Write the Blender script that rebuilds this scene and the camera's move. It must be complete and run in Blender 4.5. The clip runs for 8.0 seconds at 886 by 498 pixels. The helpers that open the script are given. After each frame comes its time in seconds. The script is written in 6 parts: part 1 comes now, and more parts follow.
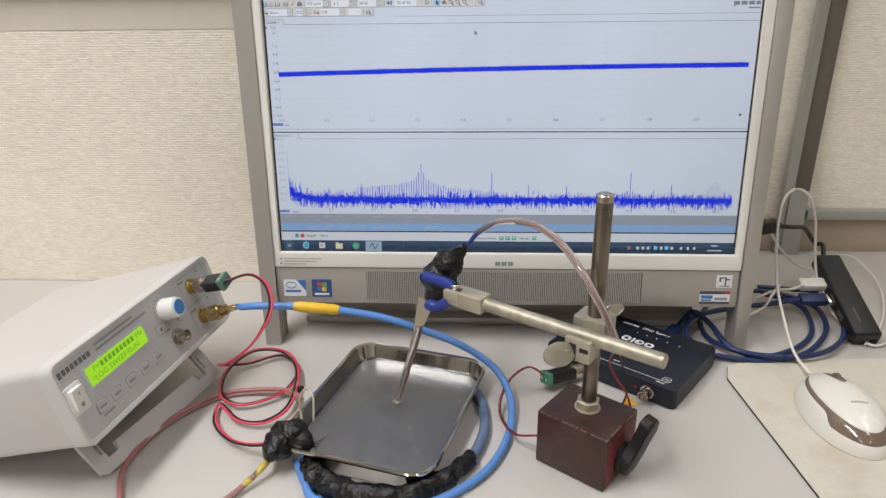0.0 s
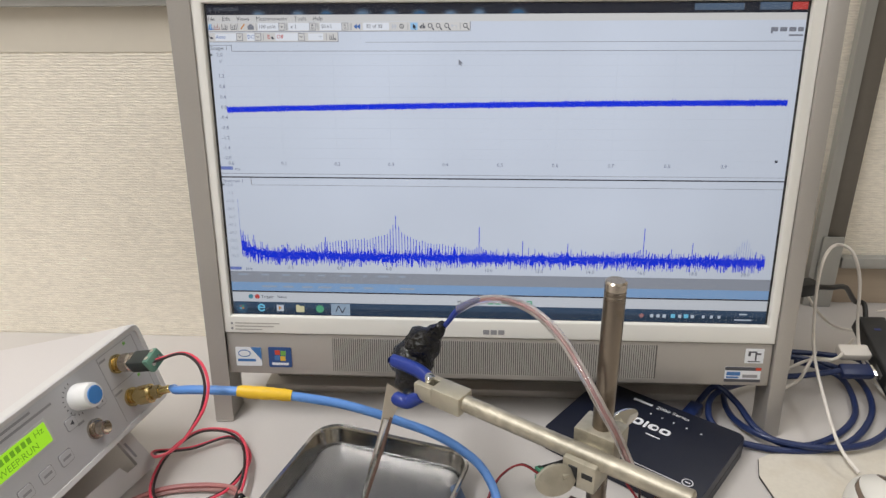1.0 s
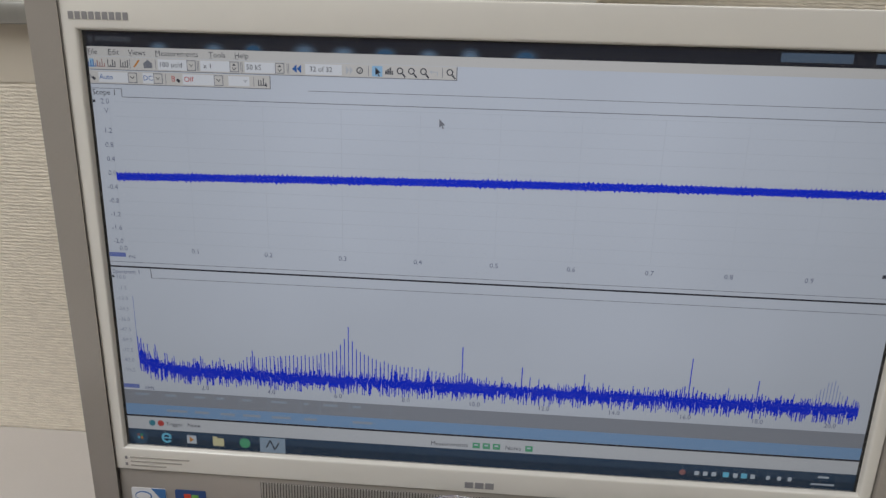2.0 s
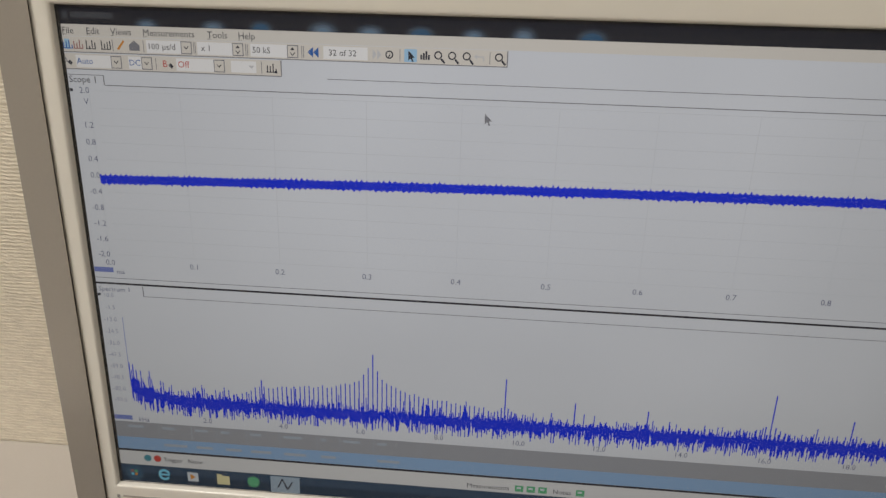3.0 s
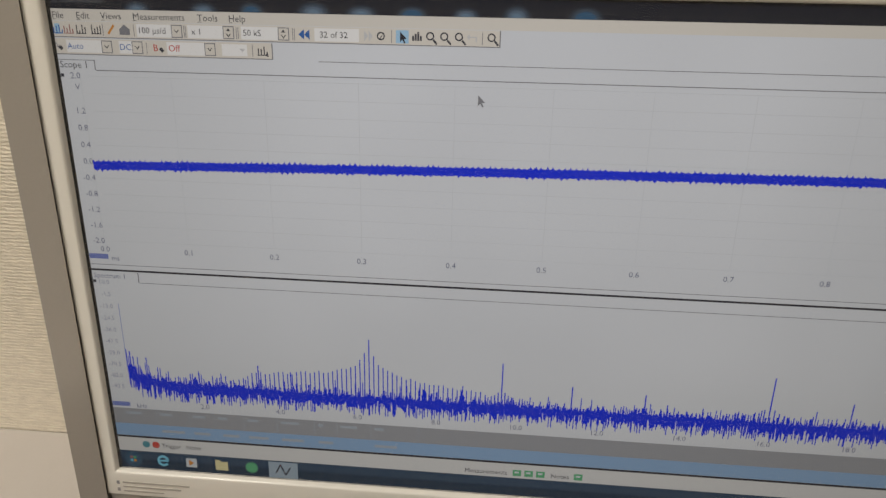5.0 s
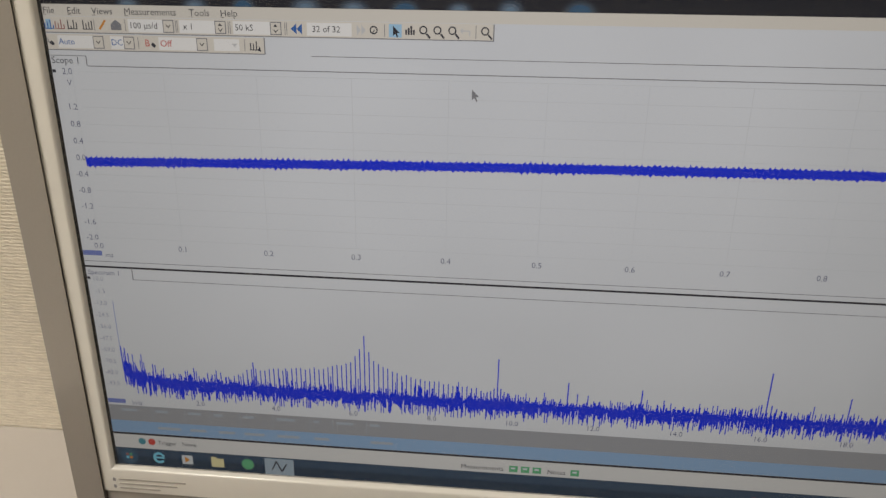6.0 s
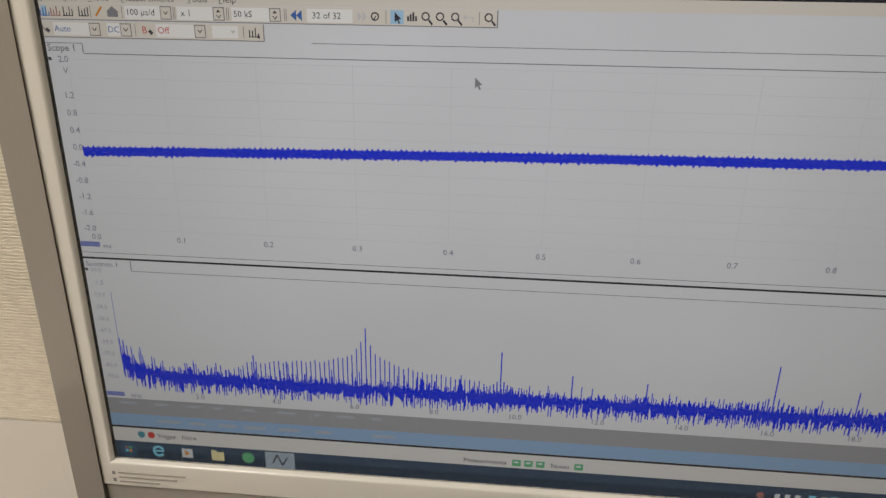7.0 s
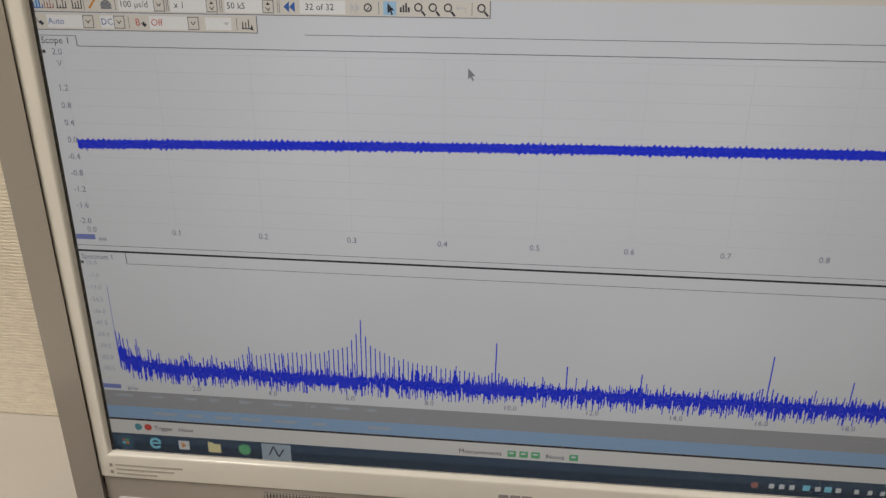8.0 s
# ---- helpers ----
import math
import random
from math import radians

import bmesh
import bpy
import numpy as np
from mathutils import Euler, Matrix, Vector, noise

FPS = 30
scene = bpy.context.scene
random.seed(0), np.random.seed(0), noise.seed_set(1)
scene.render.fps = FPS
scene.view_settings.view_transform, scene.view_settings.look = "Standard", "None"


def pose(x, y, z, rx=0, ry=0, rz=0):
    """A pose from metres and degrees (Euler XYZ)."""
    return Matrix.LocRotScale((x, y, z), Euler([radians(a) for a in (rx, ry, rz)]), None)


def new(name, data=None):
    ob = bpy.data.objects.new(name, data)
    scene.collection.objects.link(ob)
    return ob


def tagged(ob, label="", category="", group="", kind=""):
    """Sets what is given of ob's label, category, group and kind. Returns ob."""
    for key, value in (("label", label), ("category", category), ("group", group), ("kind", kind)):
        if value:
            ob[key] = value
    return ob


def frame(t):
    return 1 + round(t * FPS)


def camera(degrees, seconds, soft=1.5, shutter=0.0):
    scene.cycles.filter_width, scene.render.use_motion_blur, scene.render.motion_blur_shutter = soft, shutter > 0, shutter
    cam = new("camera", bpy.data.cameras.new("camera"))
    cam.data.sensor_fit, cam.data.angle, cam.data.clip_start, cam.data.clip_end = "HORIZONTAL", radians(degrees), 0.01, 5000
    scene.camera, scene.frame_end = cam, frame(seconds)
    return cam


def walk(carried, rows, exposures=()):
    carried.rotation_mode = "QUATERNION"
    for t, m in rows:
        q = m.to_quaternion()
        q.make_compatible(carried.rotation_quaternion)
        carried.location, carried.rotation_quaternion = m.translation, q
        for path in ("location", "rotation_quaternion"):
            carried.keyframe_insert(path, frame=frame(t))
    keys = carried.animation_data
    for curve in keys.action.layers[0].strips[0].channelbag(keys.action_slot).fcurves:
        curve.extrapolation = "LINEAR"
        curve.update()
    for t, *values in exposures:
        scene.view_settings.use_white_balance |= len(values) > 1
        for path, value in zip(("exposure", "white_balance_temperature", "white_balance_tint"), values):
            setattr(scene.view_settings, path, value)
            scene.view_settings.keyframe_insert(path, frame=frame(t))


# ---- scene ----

cam = camera(65.4, 8.0, soft=1.4)
# seconds, x, y, z, yaw, pitch, roll
ROWS = [
    (0, -0.0251, -0.6242, 0.3637, 3.177, -22.751, -0.807),
    (0.5, -0.0237, -0.5843, 0.3576, 3.177, -22.491, -0.651),
    (1, -0.0100, -0.5103, 0.3692, 3.552, -22.217, -0.502),
    (1.5, 0.0023, -0.4234, 0.3765, 4.008, -21.365, 0.506),
    (2, -0.0021, -0.3412, 0.3784, 3.877, -22.003, 1.218),
    (2.2, -0.0090, -0.3164, 0.3799, 4.257, -22.567, 1.296),
    (3.3, -0.0254, -0.2786, 0.3741, 4.286, -24.525, 1.311),
    (3.5, -0.0240, -0.2785, 0.3735, 4.406, -24.516, 1.104),
    (4, -0.0216, -0.2793, 0.3723, 4.515, -24.771, 0.912),
    (4.5, -0.0208, -0.2788, 0.3722, 4.716, -24.985, 0.844),
    (6, -0.0160, -0.2766, 0.3713, 5.004, -25.497, 0.390),
    (6.5, -0.0178, -0.2743, 0.3695, 4.949, -25.708, 0.536),
    (7, -0.0166, -0.2725, 0.3682, 5.181, -26.050, 0.340),
    (7.5, -0.0150, -0.2733, 0.3675, 5.359, -26.240, 0.268),
    (8, -0.0135, -0.2738, 0.3666, 5.238, -26.384, 0.143),
]
walk(cam, [(t, pose(x, y, z, 90 + pitch, 0, yaw) @ pose(0, 0, 0, 0, 0, roll)) for t, x, y, z, yaw, pitch, roll in ROWS],
     exposures=[(0.0, 0.0, 6250, 10), (1.0, 0.0, 6250, 10), (1.5, -0.09, 6200, 10), (2.0, -0.62, 6250, 10), (3.3, -0.48, 7150, 10), (8.0, -0.48, 7250, 10)])

# ---- light: fluorescent panels in the ceiling of a closed office ----
world = bpy.data.worlds.new("world")
scene.world = world
world.use_nodes = True
world.node_tree.nodes["Background"].inputs[0].default_value = (0.9, 0.95, 1.0, 1)
world.node_tree.nodes["Background"].inputs[1].default_value = 0.02
CEIL = 1.75
LAMPS = [(-0.75, -0.70, 27.5), (0.80, -0.15, 8.0), (-0.8, -2.5, 8), (0.8, -2.5, 5)]
for lx, ly, watts in LAMPS:
    lamp = bpy.data.lights.new("fluorescent_light", "AREA")
    lamp.shape, lamp.size, lamp.size_y, lamp.energy, lamp.color = "RECTANGLE", 0.25, 1.2, watts, (1.0, 0.975, 0.945)
    new("fluorescent_light", lamp).matrix_world = pose(lx, ly, CEIL - 0.07)


# ---- materials ----
def srgb(r, g, b):
    return tuple(((c / 255 + 0.055) / 1.055) ** 2.4 if c > 10 else c / 255 / 12.92 for c in (r, g, b)) + (1,)


def material(name, color, rough=0.5, metal=0.0, grain=0.06, scale=60.0, bump=0.0, bump_scale=300.0, coat=0.0,
             emit=0.0, spec=0.5, trans=0.0, stretch=(1, 1, 1), stain=0.0, stain_color=None, patch=5.0, relief=0.001):
    """A node material: colour varied by a fine noise and broad patches, with relief."""
    m = bpy.data.materials.new(name)
    m.use_nodes = True
    n, l = m.node_tree.nodes, m.node_tree.links
    b = n["Principled BSDF"]
    c = color if len(color) == 4 else (*color, 1)
    b.inputs["Base Color"].default_value = c
    b.inputs["Roughness"].default_value = rough
    b.inputs["Metallic"].default_value = metal
    b.inputs["Coat Weight"].default_value = coat
    b.inputs["Specular IOR Level"].default_value = spec
    b.inputs["Transmission Weight"].default_value = trans
    if emit:
        b.inputs["Emission Color"].default_value = c
        b.inputs["Emission Strength"].default_value = emit
        b.inputs["Base Color"].default_value = (0.01, 0.01, 0.01, 1)
        return m
    tc = n.new("ShaderNodeTexCoord")
    mp = n.new("ShaderNodeMapping")
    mp.inputs["Scale"].default_value = stretch
    l.new(tc.outputs["Object"], mp.inputs["Vector"])
    if grain or stain:
        fine, broad = n.new("ShaderNodeTexNoise"), n.new("ShaderNodeTexNoise")
        fine.inputs["Scale"].default_value, fine.inputs["Detail"].default_value = scale, 6
        broad.inputs["Scale"].default_value, broad.inputs["Detail"].default_value = patch, 3
        l.new(mp.outputs[0], fine.inputs["Vector"])
        l.new(tc.outputs["Object"], broad.inputs["Vector"])
        add = n.new("ShaderNodeMath")
        add.operation = "ADD"
        l.new(fine.outputs["Fac"], add.inputs[0])
        l.new(broad.outputs["Fac"], add.inputs[1])
        ramp = n.new("ShaderNodeMapRange")
        ramp.inputs["From Min"].default_value, ramp.inputs["From Max"].default_value = 0.6, 1.4
        ramp.inputs["To Min"].default_value, ramp.inputs["To Max"].default_value = 1 - grain, 1 + grain
        l.new(add.outputs[0], ramp.inputs["Value"])
        mul = n.new("ShaderNodeMix")
        mul.data_type, mul.blend_type = "RGBA", "MULTIPLY"
        mul.inputs["Factor"].default_value = 1
        mul.inputs["A"].default_value = c
        l.new(ramp.outputs[0], mul.inputs["B"])
        out = mul.outputs["Result"]
        if stain:
            lim = n.new("ShaderNodeMapRange")
            lim.inputs["From Min"].default_value, lim.inputs["From Max"].default_value = 0.52, 0.68
            lim.inputs["To Max"].default_value = stain
            sn = n.new("ShaderNodeTexNoise")
            sn.inputs["Scale"].default_value, sn.inputs["Detail"].default_value = patch * 3.1, 8
            l.new(tc.outputs["Object"], sn.inputs["Vector"])
            l.new(sn.outputs["Fac"], lim.inputs["Value"])
            mx = n.new("ShaderNodeMix")
            mx.data_type = "RGBA"
            l.new(lim.outputs[0], mx.inputs["Factor"])
            l.new(out, mx.inputs["A"])
            mx.inputs["B"].default_value = stain_color or (0.1, 0.08, 0.06, 1)
            out = mx.outputs["Result"]
        l.new(out, b.inputs["Base Color"])
        rr = n.new("ShaderNodeMapRange")
        rr.inputs["To Min"].default_value, rr.inputs["To Max"].default_value = max(0.02, rough - 0.08), min(1, rough + 0.08)
        l.new(broad.outputs["Fac"], rr.inputs["Value"])
        l.new(rr.outputs[0], b.inputs["Roughness"])
    if bump:
        bn = n.new("ShaderNodeTexNoise")
        bn.inputs["Scale"].default_value, bn.inputs["Detail"].default_value = bump_scale, 4
        l.new(mp.outputs[0], bn.inputs["Vector"])
        bp = n.new("ShaderNodeBump")
        bp.inputs["Strength"].default_value, bp.inputs["Distance"].default_value = bump, relief
        l.new(bn.outputs["Fac"], bp.inputs["Height"])
        l.new(bp.outputs[0], b.inputs["Normal"])
    return m


WALLPAPER = material("cream_wallpaper", srgb(246, 238, 222), 0.85, grain=0.17, scale=420, bump=0.6, bump_scale=600, stretch=(0.26, 0.26, 1.0), patch=2, relief=0.0022)


def weave(m, period, amount):
    """Straight level threads added to a material's relief."""
    n, l = m.node_tree.nodes, m.node_tree.links
    bump = next(x for x in n if x.bl_idname == "ShaderNodeBump")
    old = bump.inputs["Height"].links[0].from_socket
    tc = next(x for x in n if x.bl_idname == "ShaderNodeTexCoord")
    wave = n.new("ShaderNodeTexWave")
    wave.wave_type, wave.bands_direction = "BANDS", "Z"
    wave.inputs["Scale"].default_value = 0.314 / period
    wave.inputs["Distortion"].default_value = 4.0
    wave.inputs["Detail"].default_value = 3.0
    wave.inputs["Detail Scale"].default_value = 2.2
    l.new(tc.outputs["Object"], wave.inputs["Vector"])
    mix = n.new("ShaderNodeMix")
    mix.data_type = "FLOAT"
    mix.inputs["Factor"].default_value = amount
    l.new(old, mix.inputs["A"])
    l.new(wave.outputs["Fac"], mix.inputs["B"])
    l.new(mix.outputs["Result"], bump.inputs["Height"])


weave(WALLPAPER, 0.0027, 0.22)
BAND = material("smooth_wall", srgb(217, 209, 194), 0.8, grain=0.03, patch=2)
DESK = material("desk_laminate", srgb(199, 194, 190), 0.42, grain=0.025, scale=500, bump=0.05, bump_scale=900, patch=3, stain=0.06, stain_color=srgb(150, 140, 125))
FLOOR = material("grey_carpet", srgb(110, 108, 105), 0.95, grain=0.2, scale=300)
CEILING = material("ceiling_board", srgb(235, 233, 226), 0.9, grain=0.05, scale=80)
SKIRT = material("brown_skirting", srgb(174, 159, 140), 0.6, grain=0.08, scale=60, stretch=(0.2, 1, 3))
ALU = material("brushed_aluminium", srgb(176, 176, 172), 0.38, 0.6, grain=0.05, scale=300, stretch=(1, 1, 0.05))
WHITE_GLOSS = material("glossy_white_plastic", srgb(238, 236, 230), 0.22, grain=0.015, patch=8)
SILVER = material("silver_plastic", srgb(176, 171, 165), 0.36, 0.25, grain=0.03, scale=900, bump=0.03, bump_scale=2500)
GRILLE_DARK = material("grille_gap", srgb(98, 95, 92), 0.6)
BLACK = material("black_plastic", srgb(26, 26, 27), 0.45, grain=0.1, scale=200, bump=0.05)
GREY_DARK = material("dark_grey_plastic", srgb(92, 90, 88), 0.55, grain=0.05)
CASE = material("pale_grey_case", srgb(203, 198, 197), 0.5, grain=0.02, scale=700, bump=0.06, bump_scale=1600, patch=6)
PANEL = material("grey_front_panel", srgb(196, 196, 199), 0.55, grain=0.02, scale=500)
PANEL_EDGE = material("pale_bezel_plastic", srgb(206, 204, 203), 0.45, grain=0.02)
STEEL_BRIGHT = material("polished_stainless", srgb(206, 203, 198), 0.14, 1.0, grain=0.1, scale=90, bump=0.08, bump_scale=260, stretch=(1, 1, 0.2), stain=0.25, stain_color=srgb(130, 128, 126), patch=8)
STEEL = material("stainless_tray", srgb(200, 198, 198), 0.48, 1.0, grain=0.18, scale=90, bump=0.09, bump_scale=420, stretch=(1, 0.12, 1), stain=0.34, stain_color=srgb(108, 106, 106), patch=8)
ROD = material("nickel_plated_rod", srgb(184, 177, 161), 0.52, 0.75, grain=0.26, scale=160, bump=0.22, bump_scale=420, stain=0.25, stain_color=srgb(110, 104, 92), patch=20)
POST = material("oiled_steel_post", srgb(130, 120, 108), 0.28, 0.95, grain=0.2, scale=60, stretch=(1, 1, 0.15), stain=0.5, stain_color=srgb(70, 56, 44), patch=14)
CHROME = material("bright_chrome", srgb(215, 214, 210), 0.14, 1.0, grain=0.05)
MAGNET = material("dark_maroon_enamel", srgb(66, 42, 38), 0.30, grain=0.3, scale=120, bump=0.18, bump_scale=260, stain=0.45, stain_color=srgb(34, 24, 23), patch=14)
MAGNET_RED = material("red_side_plate", srgb(112, 40, 43), 0.5, grain=0.3, scale=90, stain=1.0, stain_color=srgb(40, 26, 25), patch=26)
BARE = material("worn_bare_metal", srgb(128, 104, 94), 0.5, 0.5, grain=0.4, scale=300)
PICO_BLUE = material("navy_case", srgb(27, 31, 46), 0.42, grain=0.08, scale=300, bump=0.06, bump_scale=1200)
PRINT_WHITE = material("white_print", srgb(232, 233, 236), 0.6, grain=0.0)
PRINT_GREY = material("grey_print", srgb(150, 149, 152), 0.6, grain=0.0)
PRINT_MID = material("mid_grey_print", srgb(112, 111, 117), 0.6, grain=0.0)
PRINT_DARK = material("dark_print", srgb(82, 82, 88), 0.6, grain=0.0)
PAD = material("cream_mouse_mat", srgb(212, 205, 192), 0.7, grain=0.07, scale=300, bump=0.1, bump_scale=900, stain=0.4, stain_color=srgb(186, 172, 148), patch=7)
MOUSE_WHITE = material("white_mouse_shell", srgb(236, 233, 226), 0.25, grain=0.015, coat=0.3)
MARK_PALE = material("pale_grey_print", srgb(176, 172, 166), 0.5, grain=0.05)
SMOKE = material("smoked_clear_plastic", srgb(120, 104, 92), 0.12, grain=0.1, scale=40, coat=0.6)
TAPE_BLACK = material("black_putty", srgb(15, 15, 16), 0.2, grain=0.3, scale=160, bump=1.0, bump_scale=300, relief=0.0016)
BLUE_SLEEVE = material("blue_vinyl_sleeve", srgb(38, 58, 140), 0.3, grain=0.08, scale=80)
BLUE_HOSE = material("blue_cable_jacket", srgb(98, 146, 216), 0.4, grain=0.05, scale=50)
YELLOW_OLD = material("stained_yellow_tape", srgb(206, 186, 84), 0.35, grain=0.2, scale=120, bump=0.4, bump_scale=300, stain=0.95, stain_color=srgb(44, 40, 34), patch=44)
YELLOW = material("yellow_tape", srgb(236, 192, 44), 0.45, grain=0.1, scale=90, bump=0.3, bump_scale=300)
RED_WIRE = material("red_wire", srgb(222, 70, 92), 0.4, grain=0.05)
BLACK_WIRE = material("black_wire", srgb(46, 34, 36), 0.4, grain=0.05)
PINK_WIRE = material("pinkish_red_wire", srgb(178, 116, 114), 0.4, grain=0.05)
NAVY_CABLE = material("navy_usb_cable", srgb(30, 45, 88), 0.35, grain=0.1)
WHITE_CABLE = material("white_cable", srgb(228, 222, 214), 0.45, grain=0.02)
CLEAR_TUBE = material("clear_vinyl_tube", srgb(240, 234, 234), 0.06, grain=0.0, spec=0.5, trans=0.85)
GREEN = material("green_terminal", srgb(72, 138, 108), 0.5, grain=0.05)
GREEN_GREY = material("faded_green_terminal", srgb(96, 138, 120), 0.5, grain=0.06)
POST_SHADE = material("dark_grey_shade", srgb(112, 106, 97), 0.5, grain=0.06, scale=200)
GREEN_DARK = material("dark_green_terminal", srgb(42, 48, 47), 0.5, grain=0.08)
BRASS = material("gold_plated_brass", srgb(206, 184, 130), 0.28, 1.0, grain=0.12, scale=200)
NICKEL = material("nickel_connector", srgb(190, 180, 168), 0.25, 1.0, grain=0.08, scale=200)
KNOB_WHITE = material("white_knob", srgb(234, 233, 232), 0.4, grain=0.01)
KNOB_BLUE = material("blue_knob_cap", srgb(72, 136, 208), 0.4, grain=0.02)
LCD = material("green_backlit_display", srgb(176, 240, 40), emit=0.75)
LCD_TEXT = material("display_characters", srgb(112, 168, 24), emit=0.75)
GREY_BLUE = material("grey_blue_jacket", srgb(104, 122, 152), 0.4, grain=0.25, scale=160, stain=0.5, stain_color=srgb(48, 52, 62), patch=20)
WATER = material("clear_water", srgb(230, 231, 232), 0.24, grain=0.0, trans=1.0, bump=0.04, bump_scale=60)
BONE = material("pale_bare_blade", srgb(206, 196, 178), 0.4, 0.5, grain=0.08, scale=120)
NICKEL_DULL = material("dull_nickel_casting", srgb(182, 176, 160), 0.46, 0.7, grain=0.2, scale=110, bump=0.15, bump_scale=420, stain=0.3, stain_color=srgb(90, 84, 74), patch=30)
NICKEL_PALE = material("pale_nickel_casting", srgb(196, 189, 170), 0.42, 0.6, grain=0.14, scale=110, bump=0.12, bump_scale=420)
RED_DARK = material("dark_red_wire", srgb(140, 44, 50), 0.4, grain=0.05)
GREY_PINK = material("greyish_pink_wire", srgb(160, 120, 116), 0.45, grain=0.05)
INDICATOR_RED = material("red_indicator", srgb(150, 34, 52), 0.3, grain=0.0)
HUB_LED = material("blue_indicator", srgb(60, 78, 170), emit=0.22)
BLACK_GLOSS = material("glossy_black_plastic", srgb(22, 20, 20), 0.15, grain=0.05)
WHITE_WALL = material("white_wall_panel", srgb(232, 229, 220), 0.5, grain=0.02, patch=2)
SILVER_RIB = material("silver_rib", srgb(186, 182, 177), 0.4, 0.2, grain=0.03)
STICKER_WHITE = material("sticker_white", srgb(232, 234, 238), 0.35, grain=0.0)
STICKER_BLUE = material("sticker_blue", srgb(70, 120, 180), 0.35, grain=0.0)
STICKER_NAVY = material("sticker_navy", srgb(48, 82, 140), 0.3, grain=0.05)
STICKER_RED = material("sticker_red", srgb(206, 74, 52), 0.35, grain=0.0)
STICKER_GREEN = material("sticker_green", srgb(120, 178, 84), 0.35, grain=0.0)
STICKER_YELLOW = material("sticker_yellow", srgb(232, 190, 70), 0.35, grain=0.0)


SCREEN_GAIN = 0.94
VIEW_TINT = (0.27, 0.263, 0.236)      # straight-on tint of an added coat that dims the screen at slanting views


def lit(name, r, g, b):
    """A self-lit screen colour; its tinted coat imitates the panel's dimming at slanting views."""
    c = srgb(r, g, b)
    m = material(name, tuple(v * 0.27 / f for v, f in zip(c, VIEW_TINT)), 0.35, emit=SCREEN_GAIN / 0.27, spec=0.35)
    face = m.node_tree.nodes["Principled BSDF"].inputs
    face["Coat Weight"].default_value, face["Coat IOR"].default_value, face["Coat Roughness"].default_value = 1.0, 1.06, 0.3
    face["Coat Tint"].default_value = (*VIEW_TINT, 1)
    return m



def glare_film_material():
    """An added clear film whose faint diffuse scatter imitates glare; nearly all light passes."""
    m = bpy.data.materials.new("screen_glare")
    m.use_nodes = True
    n, l = m.node_tree.nodes, m.node_tree.links
    n.clear()
    clear, dull, mix, out = n.new("ShaderNodeBsdfTransparent"), n.new("ShaderNodeBsdfDiffuse"), n.new("ShaderNodeMixShader"), n.new("ShaderNodeOutputMaterial")
    dull.inputs["Color"].default_value = (0.8, 0.79, 0.77, 1)
    mix.inputs[0].default_value = 0.013
    l.new(clear.outputs[0], mix.inputs[1])
    l.new(dull.outputs[0], mix.inputs[2])
    l.new(mix.outputs[0], out.inputs["Surface"])
    return m


GLARE_FILM = glare_film_material()
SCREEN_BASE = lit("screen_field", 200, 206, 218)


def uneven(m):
    """Varies the screen's emission: cloudy, and dimmed low down to paint in view-angle falloff."""
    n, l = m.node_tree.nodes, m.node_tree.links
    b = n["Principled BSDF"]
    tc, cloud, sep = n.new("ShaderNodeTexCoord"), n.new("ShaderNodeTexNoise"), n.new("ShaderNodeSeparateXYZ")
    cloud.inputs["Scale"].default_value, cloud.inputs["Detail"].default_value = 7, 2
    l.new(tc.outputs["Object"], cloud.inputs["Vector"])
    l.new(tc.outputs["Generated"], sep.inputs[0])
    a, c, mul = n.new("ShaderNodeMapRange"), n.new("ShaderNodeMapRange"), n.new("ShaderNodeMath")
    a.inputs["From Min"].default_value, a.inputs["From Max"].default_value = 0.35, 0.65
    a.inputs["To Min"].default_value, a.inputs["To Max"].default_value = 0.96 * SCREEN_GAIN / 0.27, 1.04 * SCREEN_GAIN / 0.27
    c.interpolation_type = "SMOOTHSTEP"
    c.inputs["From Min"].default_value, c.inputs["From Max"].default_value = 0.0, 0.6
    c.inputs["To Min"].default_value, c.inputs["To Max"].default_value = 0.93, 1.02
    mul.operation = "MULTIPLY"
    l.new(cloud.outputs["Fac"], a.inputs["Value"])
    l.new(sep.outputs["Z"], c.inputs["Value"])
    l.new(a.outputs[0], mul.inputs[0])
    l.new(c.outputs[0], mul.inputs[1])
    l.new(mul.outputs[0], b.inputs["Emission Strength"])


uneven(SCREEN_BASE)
S_TITLE = lit("screen_title", 34, 36, 46)
S_GLINT = lit("screen_glint", 92, 116, 140)
S_GLINT2 = lit("screen_glint_blue", 48, 84, 116)
S_GLASS = lit("screen_glass", 82, 98, 118)
S_TITLE2 = lit("screen_title_haze", 45, 51, 63)
S_HALO = lit("screen_halo", 58, 70, 86)
S_STATUS = lit("screen_status", 194, 197, 203)
S_TABLEPRINT = lit("screen_table_print", 150, 161, 176)
S_ORB = lit("screen_orb", 52, 82, 108)
S_RED = lit("screen_red", 186, 70, 66)
S_REDSOFT = lit("screen_soft_red", 150, 104, 104)
S_DARKGREY = lit("screen_dark_grey", 66, 69, 78)
S_MENU = lit("screen_menu", 204, 202, 200)
S_TOOL = lit("screen_tool", 206, 203, 200)
S_FIELD = lit("screen_field_white", 222, 224, 230)
S_BUTTON = lit("screen_button", 186, 189, 197)
S_EDGE = lit("screen_edge", 122, 124, 134)
S_TEXT = lit("screen_text", 58, 60, 72)
S_BLACK = lit("screen_black", 46, 46, 56)
S_AXIS = lit("screen_axis", 108, 113, 140)
